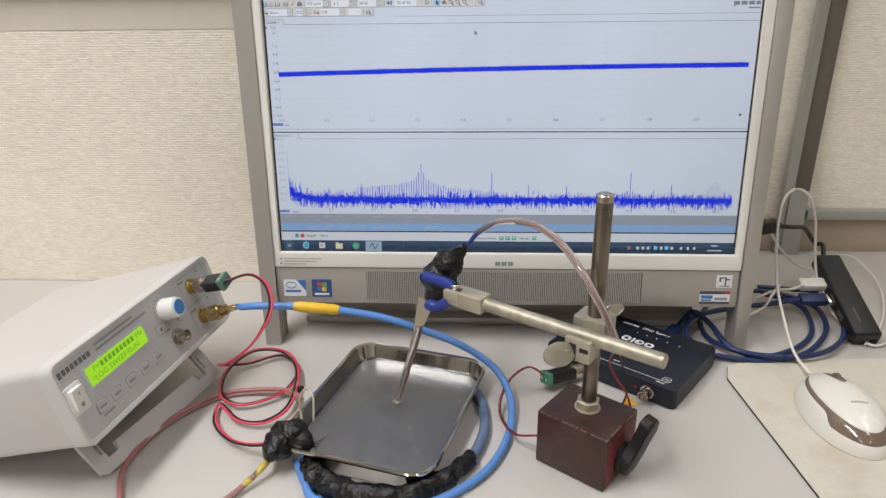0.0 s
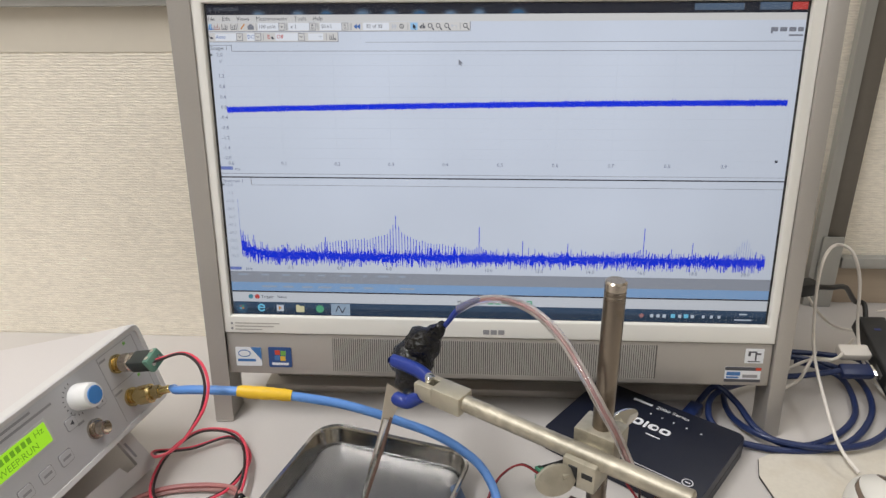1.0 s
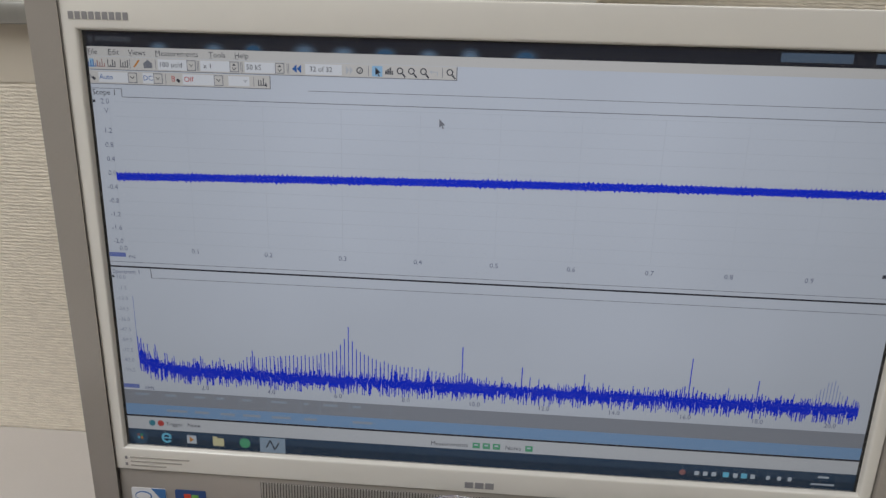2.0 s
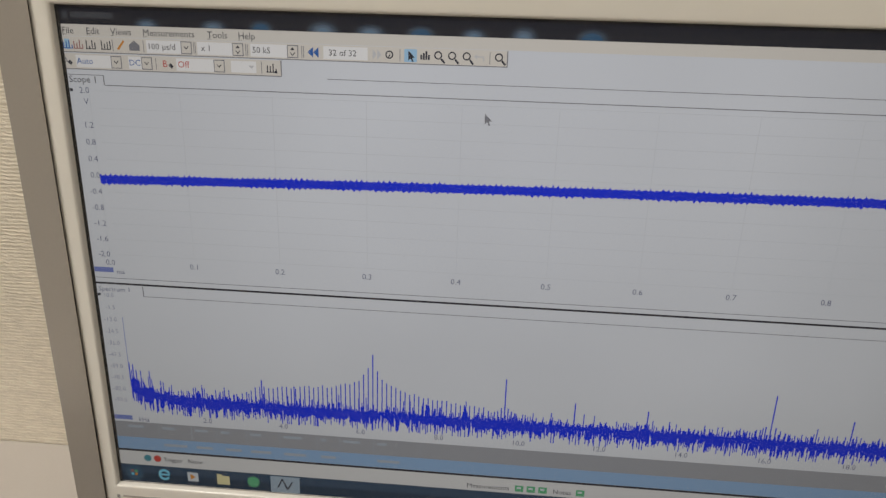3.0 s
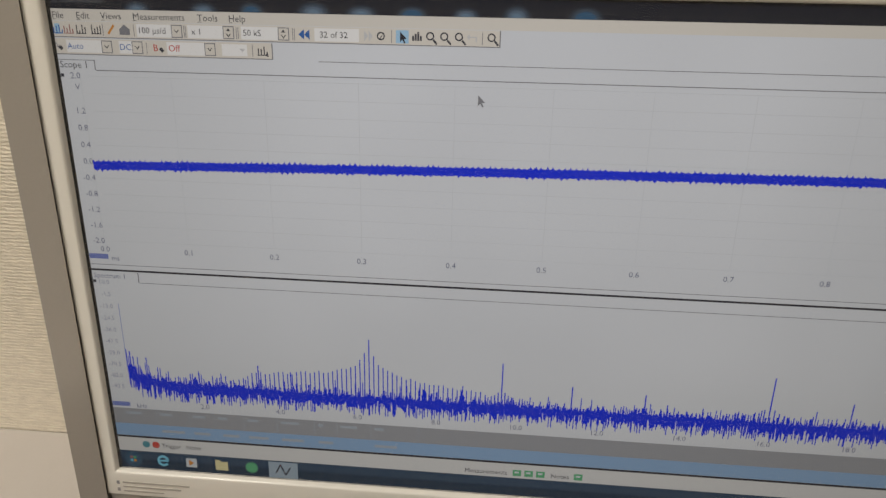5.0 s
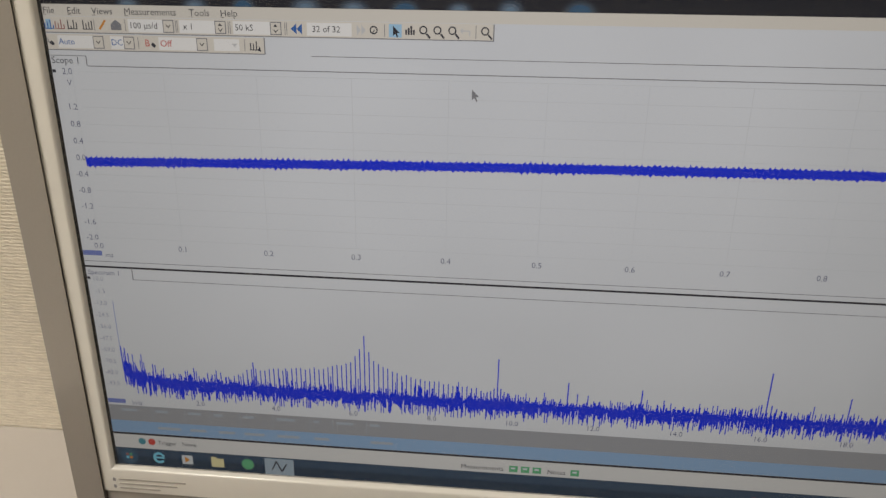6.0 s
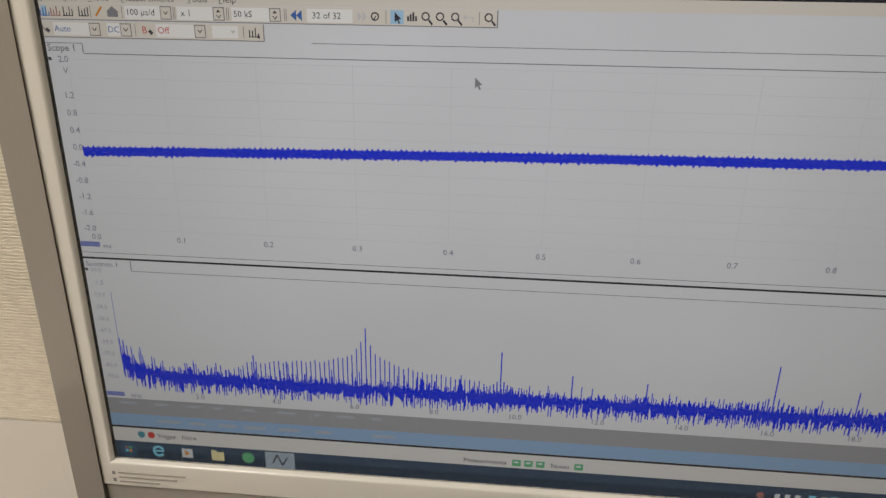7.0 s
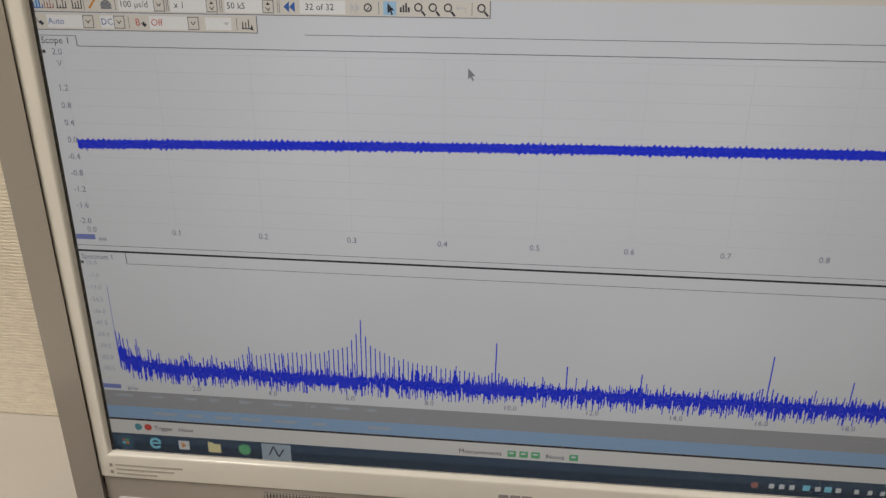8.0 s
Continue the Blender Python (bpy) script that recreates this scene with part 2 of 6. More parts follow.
S_AXISPALE = lit("screen_axis_pale", 148, 153, 174)
S_GRID = lit("screen_grid", 188, 194, 206)
S_TAG = lit("screen_tag", 108, 122, 186)
S_BLUE = lit("screen_blue", 0, 42, 214)
S_BLUEPALE = lit("screen_blue_pale", 138, 150, 202)
S_BLUEICON = lit("screen_icon_blue", 52, 98, 168)
S_PICK = lit("screen_pick", 150, 190, 224)
S_ORANGE = lit("screen_orange", 196, 132, 62)
S_BAND = lit("screen_table_head", 140, 144, 154)
S_ROW = lit("screen_table_row", 126, 158, 196)
S_PALE = lit("screen_pale", 188, 197, 208)
S_GREEN = lit("screen_green", 84, 160, 120)
S_TEAL = lit("screen_teal", 70, 132, 150)
S_CYAN = lit("screen_cyan", 112, 190, 222)
S_CREAM = lit("screen_cream", 206, 200, 160)
S_TASK = lit("screen_task", 36, 54, 75)
S_TASK2 = lit("screen_task_sheen", 50, 70, 94)
S_TASKBTN = lit("screen_task_button", 142, 160, 178)


# ---- building blocks ----
def part(name, bm, mat, parent=None, label="", m=None, smooth=True):
    """Links a bmesh as one mesh object, under a thing or a part."""
    if m is not None:
        bm.transform(m)
    bmesh.ops.recalc_face_normals(bm, faces=bm.faces)
    me = bpy.data.meshes.new(name)
    bm.to_mesh(me)
    bm.free()
    if mat is not None:
        me.materials.append(mat)
    if smooth:
        me.shade_smooth()
        me.set_sharp_from_angle(angle=radians(35))
    ob = new(name, me)
    if parent is not None:
        ob.parent = parent
    return tagged(ob, label)


def thing(name, label, category, group="", at=(0, 0, 0), kind=""):
    ob = new(name)
    ob.location = at
    bpy.context.view_layer.update()
    return tagged(ob, label, category, group, kind)


def under(ob, parent):
    """Keeps a mesh where it is in the world when it becomes a part of a thing."""
    ob.parent = parent
    ob.matrix_parent_inverse = Matrix.Translation(parent.location).inverted()
    return ob


def put(name, bm, mat, parent, label="", m=None, smooth=True):
    """A part given in world metres, under a thing that stands at its base."""
    ob = part(name, bm, mat, None, label, m, smooth)
    top = parent
    ob.parent = parent
    while top.parent is not None:
        top = top.parent
    if parent.parent is None:
        ob.matrix_parent_inverse = Matrix.Translation(parent.location).inverted()
    return ob


def box(x0, x1, y0, y1, z0, z1, bevel=0.0, seg=2):
    bm = bmesh.new()
    bmesh.ops.create_cube(bm, size=1)
    bm.transform(Matrix.Translation(((x0 + x1) / 2, (y0 + y1) / 2, (z0 + z1) / 2)) @ Matrix.Diagonal((x1 - x0, y1 - y0, z1 - z0, 1)))
    if bevel:
        bmesh.ops.bevel(bm, geom=bm.edges[:], offset=bevel, segments=seg, affect="EDGES", profile=0.5)
    return bm


def slab(outline, z0, z1, bevel=0.0, seg=2):
    """A flat outline (x, y) raised from z0 to z1."""
    bm = bmesh.new()
    low = [bm.verts.new((x, y, z0)) for x, y in outline]
    top = [bm.verts.new((x, y, z1)) for x, y in outline]
    bm.faces.new(low[::-1])
    up = bm.faces.new(top)
    for i in range(len(low)):
        j = (i + 1) % len(low)
        bm.faces.new((low[i], low[j], top[j], top[i]))
    if bevel:
        bmesh.ops.bevel(bm, geom=list(up.edges), offset=bevel, segments=seg, affect="EDGES", profile=0.5)
    return bm


def rounded(w, h, r, n=6):
    """Outline of a rounded rectangle about the origin."""
    out = []
    for cx, cy, a0 in ((w / 2 - r, h / 2 - r, 0), (-w / 2 + r, h / 2 - r, 90), (-w / 2 + r, -h / 2 + r, 180), (w / 2 - r, -h / 2 + r, 270)):
        for i in range(n + 1):
            a = radians(a0 + 90 * i / n)
            out.append((cx + r * math.cos(a), cy + r * math.sin(a)))
    return out


def lathe(profile, seg=24, m=None):
    """Turns (radius, z) pairs about z."""
    bm = bmesh.new()
    rings = []
    for r, z in profile:
        rings.append([bm.verts.new((r * math.cos(2 * math.pi * i / seg), r * math.sin(2 * math.pi * i / seg), z)) for i in range(seg)])
    for a, b in zip(rings, rings[1:]):
        for i in range(seg):
            j = (i + 1) % seg
            bm.faces.new((a[i], a[j], b[j], b[i]))
    bm.faces.new(rings[0][::-1])
    bm.faces.new(rings[-1])
    if m is not None:
        bm.transform(m)
    return bm


def spline(points, per=8):
    """A smooth line through the points."""
    p = [Vector(q) for q in points]
    p = [2 * p[0] - p[1]] + p + [2 * p[-1] - p[-2]]
    out = []
    for a, b, c, d in zip(p, p[1:], p[2:], p[3:]):
        for i in range(per):
            t = i / per
            out.append(0.5 * (2 * b + (c - a) * t + (2 * a - 5 * b + 4 * c - d) * t * t + (3 * b - a - 3 * c + d) * t ** 3))
    return out + [p[-2]]


def tube(points, r, seg=8, per=8, smooth=True, bm=None, rough=0.0):
    """A round cable swept along a smooth line; r is a radius or one for each given point."""
    line = spline(points, per) if smooth else [Vector(q) for q in points]
    radii = r if isinstance(r, (list, tuple)) else None
    bm = bm or bmesh.new()
    side, rings = None, []
    for k, c in enumerate(line):
        way = (line[min(k + 1, len(line) - 1)] - line[max(k - 1, 0)]).normalized()
        if side is None:
            side = way.cross(Vector((0.31, 0.17, 0.94))).normalized()
        side = (side - way * side.dot(way)).normalized()
        other = way.cross(side)
        rad = r
        if radii:
            f = k / (len(line) - 1) * (len(radii) - 1)
            i = min(int(f), len(radii) - 2)
            rad = radii[i] + (radii[i + 1] - radii[i]) * (f - i)
        ring = []
        for i in range(seg):
            a = 2 * math.pi * i / seg
            o = side * math.cos(a) + other * math.sin(a)
            q = c + o * rad
            if rough:
                q += o * rad * rough * noise.noise(q * 190)
            ring.append(bm.verts.new(q))
        rings.append(ring)
    for a, b in zip(rings, rings[1:]):
        for i in range(seg):
            j = (i + 1) % seg
            bm.faces.new((a[i], a[j], b[j], b[i]))
    bm.faces.new(rings[0][::-1])
    bm.faces.new(rings[-1])
    return bm


def aim(at, way, up=(0, 0, 1)):
    """A pose at a place whose z runs along way."""
    return Matrix.Translation(at) @ Vector(way).to_track_quat("Z", "Y").to_matrix().to_4x4()


def lump(points, seed, size, detail=3):
    """An uneven blob of putty round the given balls (x, y, z, radius)."""
    bm = bmesh.new()
    bmesh.ops.create_icosphere(bm, subdivisions=detail + 1, radius=1)
    c = sum((Vector(p[:3]) for p in points), Vector()) / len(points)
    for v in bm.verts:
        d = v.co.normalized()
        reach = 0.0
        for x, y, z, r in points:
            o = Vector((x, y, z)) - c
            b = o.dot(d)
            disc = r * r - (o.length_squared - b * b)
            if disc > 0:
                reach = max(reach, b + math.sqrt(disc))
        reach = max(reach, size * 0.45)
        n1 = noise.noise(d * 2.3 + Vector((seed, 0, 0))) * 0.11 + noise.noise(d * 6 + Vector((0, seed, 0))) * 0.06 + noise.noise(d * 13) * 0.022
        v.co = c + d * reach * (1 + n1)
    return bm


def words(text, size, mat, parent, m, label="", depth=0.0001, align="CENTER", name="lettering", stretch=1.0):
    """Lettering in the built-in font, as a mesh, lying in the local xy plane of m."""
    cu = bpy.data.curves.new("lettering", "FONT")
    cu.body, cu.size, cu.extrude, cu.align_x, cu.align_y, cu.resolution_u = text, size, depth, align, "CENTER", 2
    tmp = bpy.data.objects.new("lettering", cu)
    scene.collection.objects.link(tmp)
    dg = bpy.context.evaluated_depsgraph_get()
    me = bpy.data.meshes.new_from_object(tmp.evaluated_get(dg))
    bpy.data.objects.remove(tmp)
    bpy.data.curves.remove(cu)
    me.transform(m @ Matrix.Diagonal((stretch, 1, 1, 1)))
    me.materials.clear()
    me.materials.append(mat)
    me.name = name
    ob = new(name, me)
    ob.parent = parent
    if parent is not None and parent.parent is None:
        ob.matrix_parent_inverse = Matrix.Translation(parent.location).inverted()
    return tagged(ob, label)


# ---- the room ----
WALL_L, WALL_R, STEP = 0.132, 0.25, 0.06


def wall(name, x0, x1, y0, y1, mat, label):
    return tagged(part(name, box(x0, x1, y0, y1, -0.72, CEIL), mat, smooth=False), label, "wall", kind="structure")


wall("wall_north_pillar", -2.2, STEP, WALL_L, WALL_R + 0.2, WALLPAPER, "cream wall with ribbed woven-look paper behind the desk")
wall("wall_north", STEP, 2.2, WALL_R, WALL_R + 0.2, WALLPAPER, "cream papered wall set back behind the desk")
wall("wall_west", -2.4, -2.2, -3.6, WALL_R + 0.2, BAND, "plain cream side wall of the office")
wall("wall_east", 2.2, 2.4, -3.6, WALL_R + 0.2, BAND, "plain cream side wall of the office")
wall("wall_south", -2.4, 2.4, -3.8, -3.6, BAND, "plain cream rear wall of the office")
tagged(part("floor", box(-2.4, 2.4, -3.8, 0.45, -0.82, -0.72), FLOOR, smooth=False), "grey office carpet", "floor", kind="structure")
tagged(part("ceiling", box(-2.4, 2.4, -3.8, 0.45, CEIL, CEIL + 0.1), CEILING, smooth=False), "white ceiling boards", "ceiling", kind="structure")

def desk_board():
    """The desk top, cut round the pillar, with a rounded front edge."""
    d = thing("desk", "pale grey laminate office desk against the wall", "desk", at=(0, -0.1, -0.72))
    out = [(-1.0, -0.62), (1.0, -0.62), (1.0, WALL_R - 0.001), (STEP + 0.001, WALL_R - 0.001), (STEP + 0.001, WALL_L - 0.001), (-1.0, WALL_L - 0.001)]
    put("desktop", slab(out, -0.03, 0.0, 0.002), DESK, d)
    for x in (-0.95, 0.95):
        put("leg", box(x - 0.02, x + 0.02, -0.5, 0.1, -0.72, -0.03, 0.004), ALU, d)
    return d


desk_board()
tagged(part("trim_rail", box(-2.2, STEP, WALL_L - 0.012, WALL_L - 0.0005, 0.339, 0.354, 0.003), ALU), "pale metal rail along the wall", "rail", kind="structure")
# smooth strip, its darker tone painted for an overhead shadow under the rail
tagged(part("trim_shade_band", box(-2.2, STEP, WALL_L - 0.0006, WALL_L + 0.0010, 0.299, 0.339), BAND), "smooth cream band under the wall rail, darkened for a shadow", "trim", kind="structure")
tagged(part("trim_upper", box(-2.2, STEP, WALL_L - 0.004, WALL_L - 0.0004, 0.354, 0.9), WHITE_WALL), "smooth white wall panel above the rail", "trim", kind="structure")
tagged(part("trim_ledge", box(0.398, 2.2, WALL_R - 0.014, WALL_R - 0.0005, 0.046, 0.060, 0.003), ALU), "grey metal rail low on the wall", "rail", kind="structure")
tagged(part("baseboard", box(STEP, 2.2, WALL_R - 0.006, WALL_R - 0.0005, 0.0, 0.046, 0.001), SKIRT), "brown wood-grain skirting behind the desk", "baseboard", kind="structure")


def upright():
    """The metal upright against the wall: a pale face, a strip darkened for shade beside it and a pale sleeve round its
    foot.
    """
    y1 = WALL_R - 0.0065
    p = tagged(part("trim_upright", slab([(0.3635, y1), (0.3640, y1 - 0.0090), (0.3750, y1 - 0.0100), (0.3755, y1)], 0.0, CEIL - 0.001, 0.001), ALU), "pale aluminium wall upright with its shaded side painted dark", "post", kind="structure")
    # dark strip painted for a shadow; the pale sleeve ends it at the foot
    part("shade_strip", box(0.3757, 0.3965, y1 - 0.0060, y1, 0.0, CEIL - 0.001, 0.0008), POST_SHADE, p, "dark grey strip for the shade on the upright")
    part("foot_sleeve", box(0.3702, 0.3935, y1 - 0.0128, y1 - 0.0102, 0.0, 0.087, 0.0010), ALU, p, "pale metal foot sleeve")
    return p


upright()


# ---- the all-in-one computer ----
TILT = 6.0
MON = pose(0, 0, 0.098, -TILT)        # x right, y into the screen, z up along it; origin at the middle of the screen's lower edge
SW, SH = 0.443, 0.249


def hole_frame(x0, x1, z0, z1, ix0, ix1, iz0, iz1, y0, y1, bevel):
    """A rectangular frame with an opening, from y0 (front) to y1."""
    bm = bmesh.new()
    def ring(a0, a1, b0, b1, y):
        return [bm.verts.new(v) for v in ((a0, y, b0), (a1, y, b0), (a1, y, b1), (a0, y, b1))]
    of, nf = ring(x0, x1, z0, z1, y0), ring(ix0, ix1, iz0, iz1, y0)
    ob, nb = ring(x0, x1, z0, z1, y1), ring(ix0 + 0.001, ix1 - 0.001, iz0 + 0.001, iz1 - 0.001, y1)
    for i in range(4):
        j = (i + 1) % 4
        bm.faces.new((of[i], of[j], nf[j], nf[i]))
        bm.faces.new((ob[j], ob[i], nb[i], nb[j]))
        bm.faces.new((of[j], of[i], ob[i], ob[j]))
        bm.faces.new((nf[i], nf[j], nb[j], nb[i]))
    es = [e for e in bm.edges if all(abs(v.co.y - y0) < 1e-6 for v in e.verts) and not (e.verts[0] in of and e.verts[1] in nf) and not (e.verts[1] in of and e.verts[0] in nf)]
    bmesh.ops.bevel(bm, geom=es, offset=bevel, segments=3, affect="EDGES", profile=0.5)
    return bm


def computer():
    c = thing("desktop_computer", "all-in-one desktop computer with silver frame and white bezel, screen on", "computer")
    def edge(z):
        """Half the bezel's width, which grows a little towards the top."""
        return 0.2284 + 0.0028 * (max(z, -0.06) + 0.0155) / 0.285
    bz = hole_frame(-0.2300, 0.2300, -0.0155, 0.2680, -SW / 2, SW / 2, 0, SH, -0.0045, 0.004, 0.0016)
    for v in bz.verts:
        if abs(v.co.x) > 0.2262:
            v.co.x *= edge(v.co.z) / 0.2300
    put("bezel", bz, WHITE_GLOSS, c, "glossy white screen bezel", MON)
    for s in (-1, 1):
        bm = box(0.0, 1.0, -0.006, 0.022, -0.0985, 0.2690)
        for v in bm.verts:
            v.co.x = s * (edge(v.co.z) + 0.0002 + v.co.x * (0.0146 if v.co.z > 0 else 0.0128))
        bmesh.ops.bevel(bm, geom=bm.edges[:], offset=0.0015, segments=2, affect="EDGES", profile=0.5)
        bm.transform(MON)
        for v in bm.verts:
            v.co.z = max(v.co.z, 0.0005)
        put("side_frame", bm, SILVER, c, "silver side frame that runs down into a foot")
    lower = put("lower_panel", box(-0.2276, 0.2276, -0.003, 0.012, -0.0535, -0.0157, 0.001), SILVER, c, "silver speaker panel", MON)
    put("grille_backing", box(-0.1362, 0.1350, -0.0032, -0.0026, -0.0490, -0.0190), GRILLE_DARK, c, "", MON, False)
    g = bmesh.new()
    for i in range(150):
        x = -0.135 + i * 0.0018
        b = box(x - 0.0005, x + 0.0005, -0.0040, -0.0033, -0.0490, -0.0190)
        me = bpy.data.meshes.new("t")
        b.to_mesh(me)
        b.free()
        g.from_mesh(me)
        bpy.data.meshes.remove(me)
    tagged(put("speaker_grille", g, SILVER_RIB, c, "fine upright ribs of the speaker grille", MON), kind="stuff")
    put("housing", box(-0.2270, 0.2270, 0.0045, 0.058, -0.048, 0.266, 0.006), GREY_DARK, c, "dark rear housing", MON)
    st = box(-0.2050, 0.2050, 0.045, 0.052, 0.006, 0.16, 0.003)
    put("stand", st, SILVER, c, "silver rear stand")
    put("stand_foot", box(-0.2120, 0.2120, 0.03, 0.115, 0.0005, 0.009, 0.003), SILVER, c, "flat silver stand foot")
    return c


PC = computer()
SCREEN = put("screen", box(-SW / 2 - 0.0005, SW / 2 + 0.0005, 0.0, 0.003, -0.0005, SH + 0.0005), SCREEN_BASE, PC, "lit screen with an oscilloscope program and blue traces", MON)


def flat(name, x0, x1, z0, z1, mat, layer, label=""):
    """A flat mark on the screen, in its own metres."""
    y = -0.0001 * layer
    bm = bmesh.new()
    bm.faces.new([bm.verts.new(v) for v in ((x0, y, z0), (x1, y, z0), (x1, y, z1), (x0, y, z1))])
    return part(name, bm, mat, SCREEN, label, MON, False)


def many(name, quads, mat, layer, label=""):
    y = -0.0001 * layer
    bm = bmesh.new()
    for q in quads:
        bm.faces.new([bm.verts.new((x, y, z)) for x, z in q])
    ob = part(name, bm, mat, SCREEN, label, MON, False)
    return tagged(ob, kind="stuff") if len(quads) > 1 else ob


def rect(x0, x1, z0, z1):
    return [(x0, z0), (x1, z0), (x1, z1), (x0, z1)]


def on_screen(x, z, layer):
    return MON @ Matrix.Translation((x, -0.0001 * layer, z)) @ pose(0, 0, 0, 90)


def says(text, x, z, size, mat, align="LEFT", layer=6):
    return words(text, size, mat, SCREEN, on_screen(x, z, layer), depth=0.0, align=align, name="caption")


L, R = -SW / 2, SW / 2
for x0, x1, z0, z1 in ((L, L + 0.0022, 0, SH), (R - 0.0022, R, 0, SH), (L + 0.0022, R - 0.0022, SH - 0.0014, SH), (L + 0.0022, R - 0.0022, 0, 0.0008)):
    flat("screen_border", x0, x1, z0, z1, BLACK, 8, "unlit black edge of the screen")
flat("title_bar", L, R, 0.2405, SH, S_TITLE, 1, "dark translucent title bar")
rng = random.Random(4)
for i, x in enumerate((-0.180, -0.150, -0.1287, -0.1015, -0.0808, -0.0590, -0.0363, -0.0151, 0.0134)):
    w, h = rng.uniform(0.0058, 0.0078), rng.uniform(0.0036, 0.0052)
    for k, (f, mat_) in enumerate(((1.0, S_TITLE2), (0.82, S_HALO), (0.6, S_GLINT2 if i % 3 == 2 else S_GLASS), (0.36, S_GLINT2 if i % 3 == 2 else S_GLINT))):
        many("desktop_glint", [[(x + w * f * math.cos(a), 0.2406 + h * f * math.sin(a)) for a in [math.pi * q / 12 for q in range(13)]]], mat_, 2 + k)
flat("title_glass", 0.14, 0.175, 0.2425, 0.247, S_GLASS, 2)
flat("close_button", 0.2085, 0.2195, 0.2425, 0.2482, S_RED, 2)
flat("minimise_button", 0.186, 0.207, 0.2425, 0.2482, S_GLASS, 2)
many("title_mark", [rect(L + 0.003, L + 0.0055, 0.2428, 0.2458), rect(L + 0.007, L + 0.0265, 0.2432, 0.2458)], S_DARKGREY, 2)
flat("menu_bar", L, R, 0.2355, 0.2405, S_MENU, 1)
for text, x in (("File", -0.2193), ("Edit", -0.2081), ("Views", -0.1969), ("Measurements", -0.1822), ("Tools", -0.1530), ("Help", -0.1391)):
    says(text, x, 0.2377, 0.0040, S_TEXT)
    flat("underline", x + 0.0001, x + 0.0018, 0.2360, 0.2362, S_TEXT, 6)
flat("tool_strip", L, -0.0215, 0.2286, 0.2353, S_TOOL, 1)
flat("tool_strip", L, -0.1205, 0.2212, 0.2280, S_TOOL, 1)
many("tool_edge", [rect(L, -0.0215, 0.2284, 0.2288), rect(-0.0218, -0.0213, 0.2284, 0.2353), rect(L, -0.1205, 0.2210, 0.2214), rect(-0.1208, -0.1203, 0.2212, 0.2280)], S_EDGE, 2)
fields = [(-0.1812, -0.1605), (-0.1580, -0.1372), (-0.1340, -0.1127), (-0.1015, -0.0820)]
many("tool_field", [rect(a, b, 0.2293, 0.2347) for a, b in fields] + [rect(-0.2147, -0.1934, 0.2220, 0.2274), rect(-0.1902, -0.1793, 0.2220, 0.2274), rect(-0.1682, -0.1461, 0.2220, 0.2274)], S_FIELD, 2)
many("tool_button_edge", [rect(b - 0.0049, b + 0.0001, 0.2293, 0.2347) for a, b in fields[:3]] + [rect(b - 0.0049, b + 0.0001, 0.2220, 0.2274) for b in (-0.1934, -0.1793, -0.1461)], S_EDGE, 3)
many("tool_button", [rect(b - 0.0045, b - 0.0003, 0.2297, 0.2343) for a, b in fields[:3]] + [rect(b - 0.0045, b - 0.0003, 0.2224, 0.2270) for b in (-0.1934, -0.1793, -0.1461)], S_TOOL, 4)
many("arrow", [[(b - 0.0036, z + 0.0007), (b - 0.0024, z - 0.0008), (b - 0.0012, z + 0.0007), (b - 0.0017, z + 0.0007), (b - 0.0024, z - 0.0002), (b - 0.0031, z + 0.0007)] for b, z in ((-0.1605, 0.232), (-0.1934, 0.2247), (-0.1793, 0.2247), (-0.1461, 0.2247), (-0.1372, 0.2309), (-0.1127, 0.2309))]
     + [[(b - 0.0034, 0.2326), (b - 0.0024, 0.2338), (b - 0.0014, 0.2326)] for b in (-0.1372, -0.1127)], S_TEXT, 5)
for text, x, z in (("100 µs/d", -0.1806, 0.232), ("x 1", -0.1562, 0.232), ("50 kS", -0.1331, 0.232), ("32 of 32", -0.0992, 0.232), ("Auto", -0.2141, 0.2247), ("DC", -0.1898, 0.2247)):
    says(text, x, z, 0.0037, S_BLUEICON if z < 0.23 else S_TEXT)
many("tool_rule", [rect(x, x + 0.0003, 0.2295, 0.2345) for x in (-0.1968, -0.1826, -0.1597, -0.1590, -0.1362, -0.1354, -0.1112, -0.1104, -0.0680, -0.0292)] + [rect(x, x + 0.0003, 0.2222, 0.2272) for x in (-0.1776, -0.1295)], S_EDGE, 3)
many("probe_icon", [[(x, 0.2242), (x + 0.0014, 0.2228), (x + 0.0024, 0.2238), (x + 0.0010, 0.2252)] for x in (-0.2186, -0.1718)], S_TEXT, 3)
flat("tool_field", -0.1432, -0.1318, 0.2222, 0.2272, S_FIELD, 2)
many("arrow", [[(-0.1352, 0.2254), (-0.1339, 0.2239), (-0.1326, 0.2254)]], S_BUTTON, 4)
says("B", -0.1744, 0.2247, 0.0042, S_RED)
says("Off", -0.1674, 0.2247, 0.0040, S_RED)
says("A", -0.2205, 0.2247, 0.0040, S_EDGE)


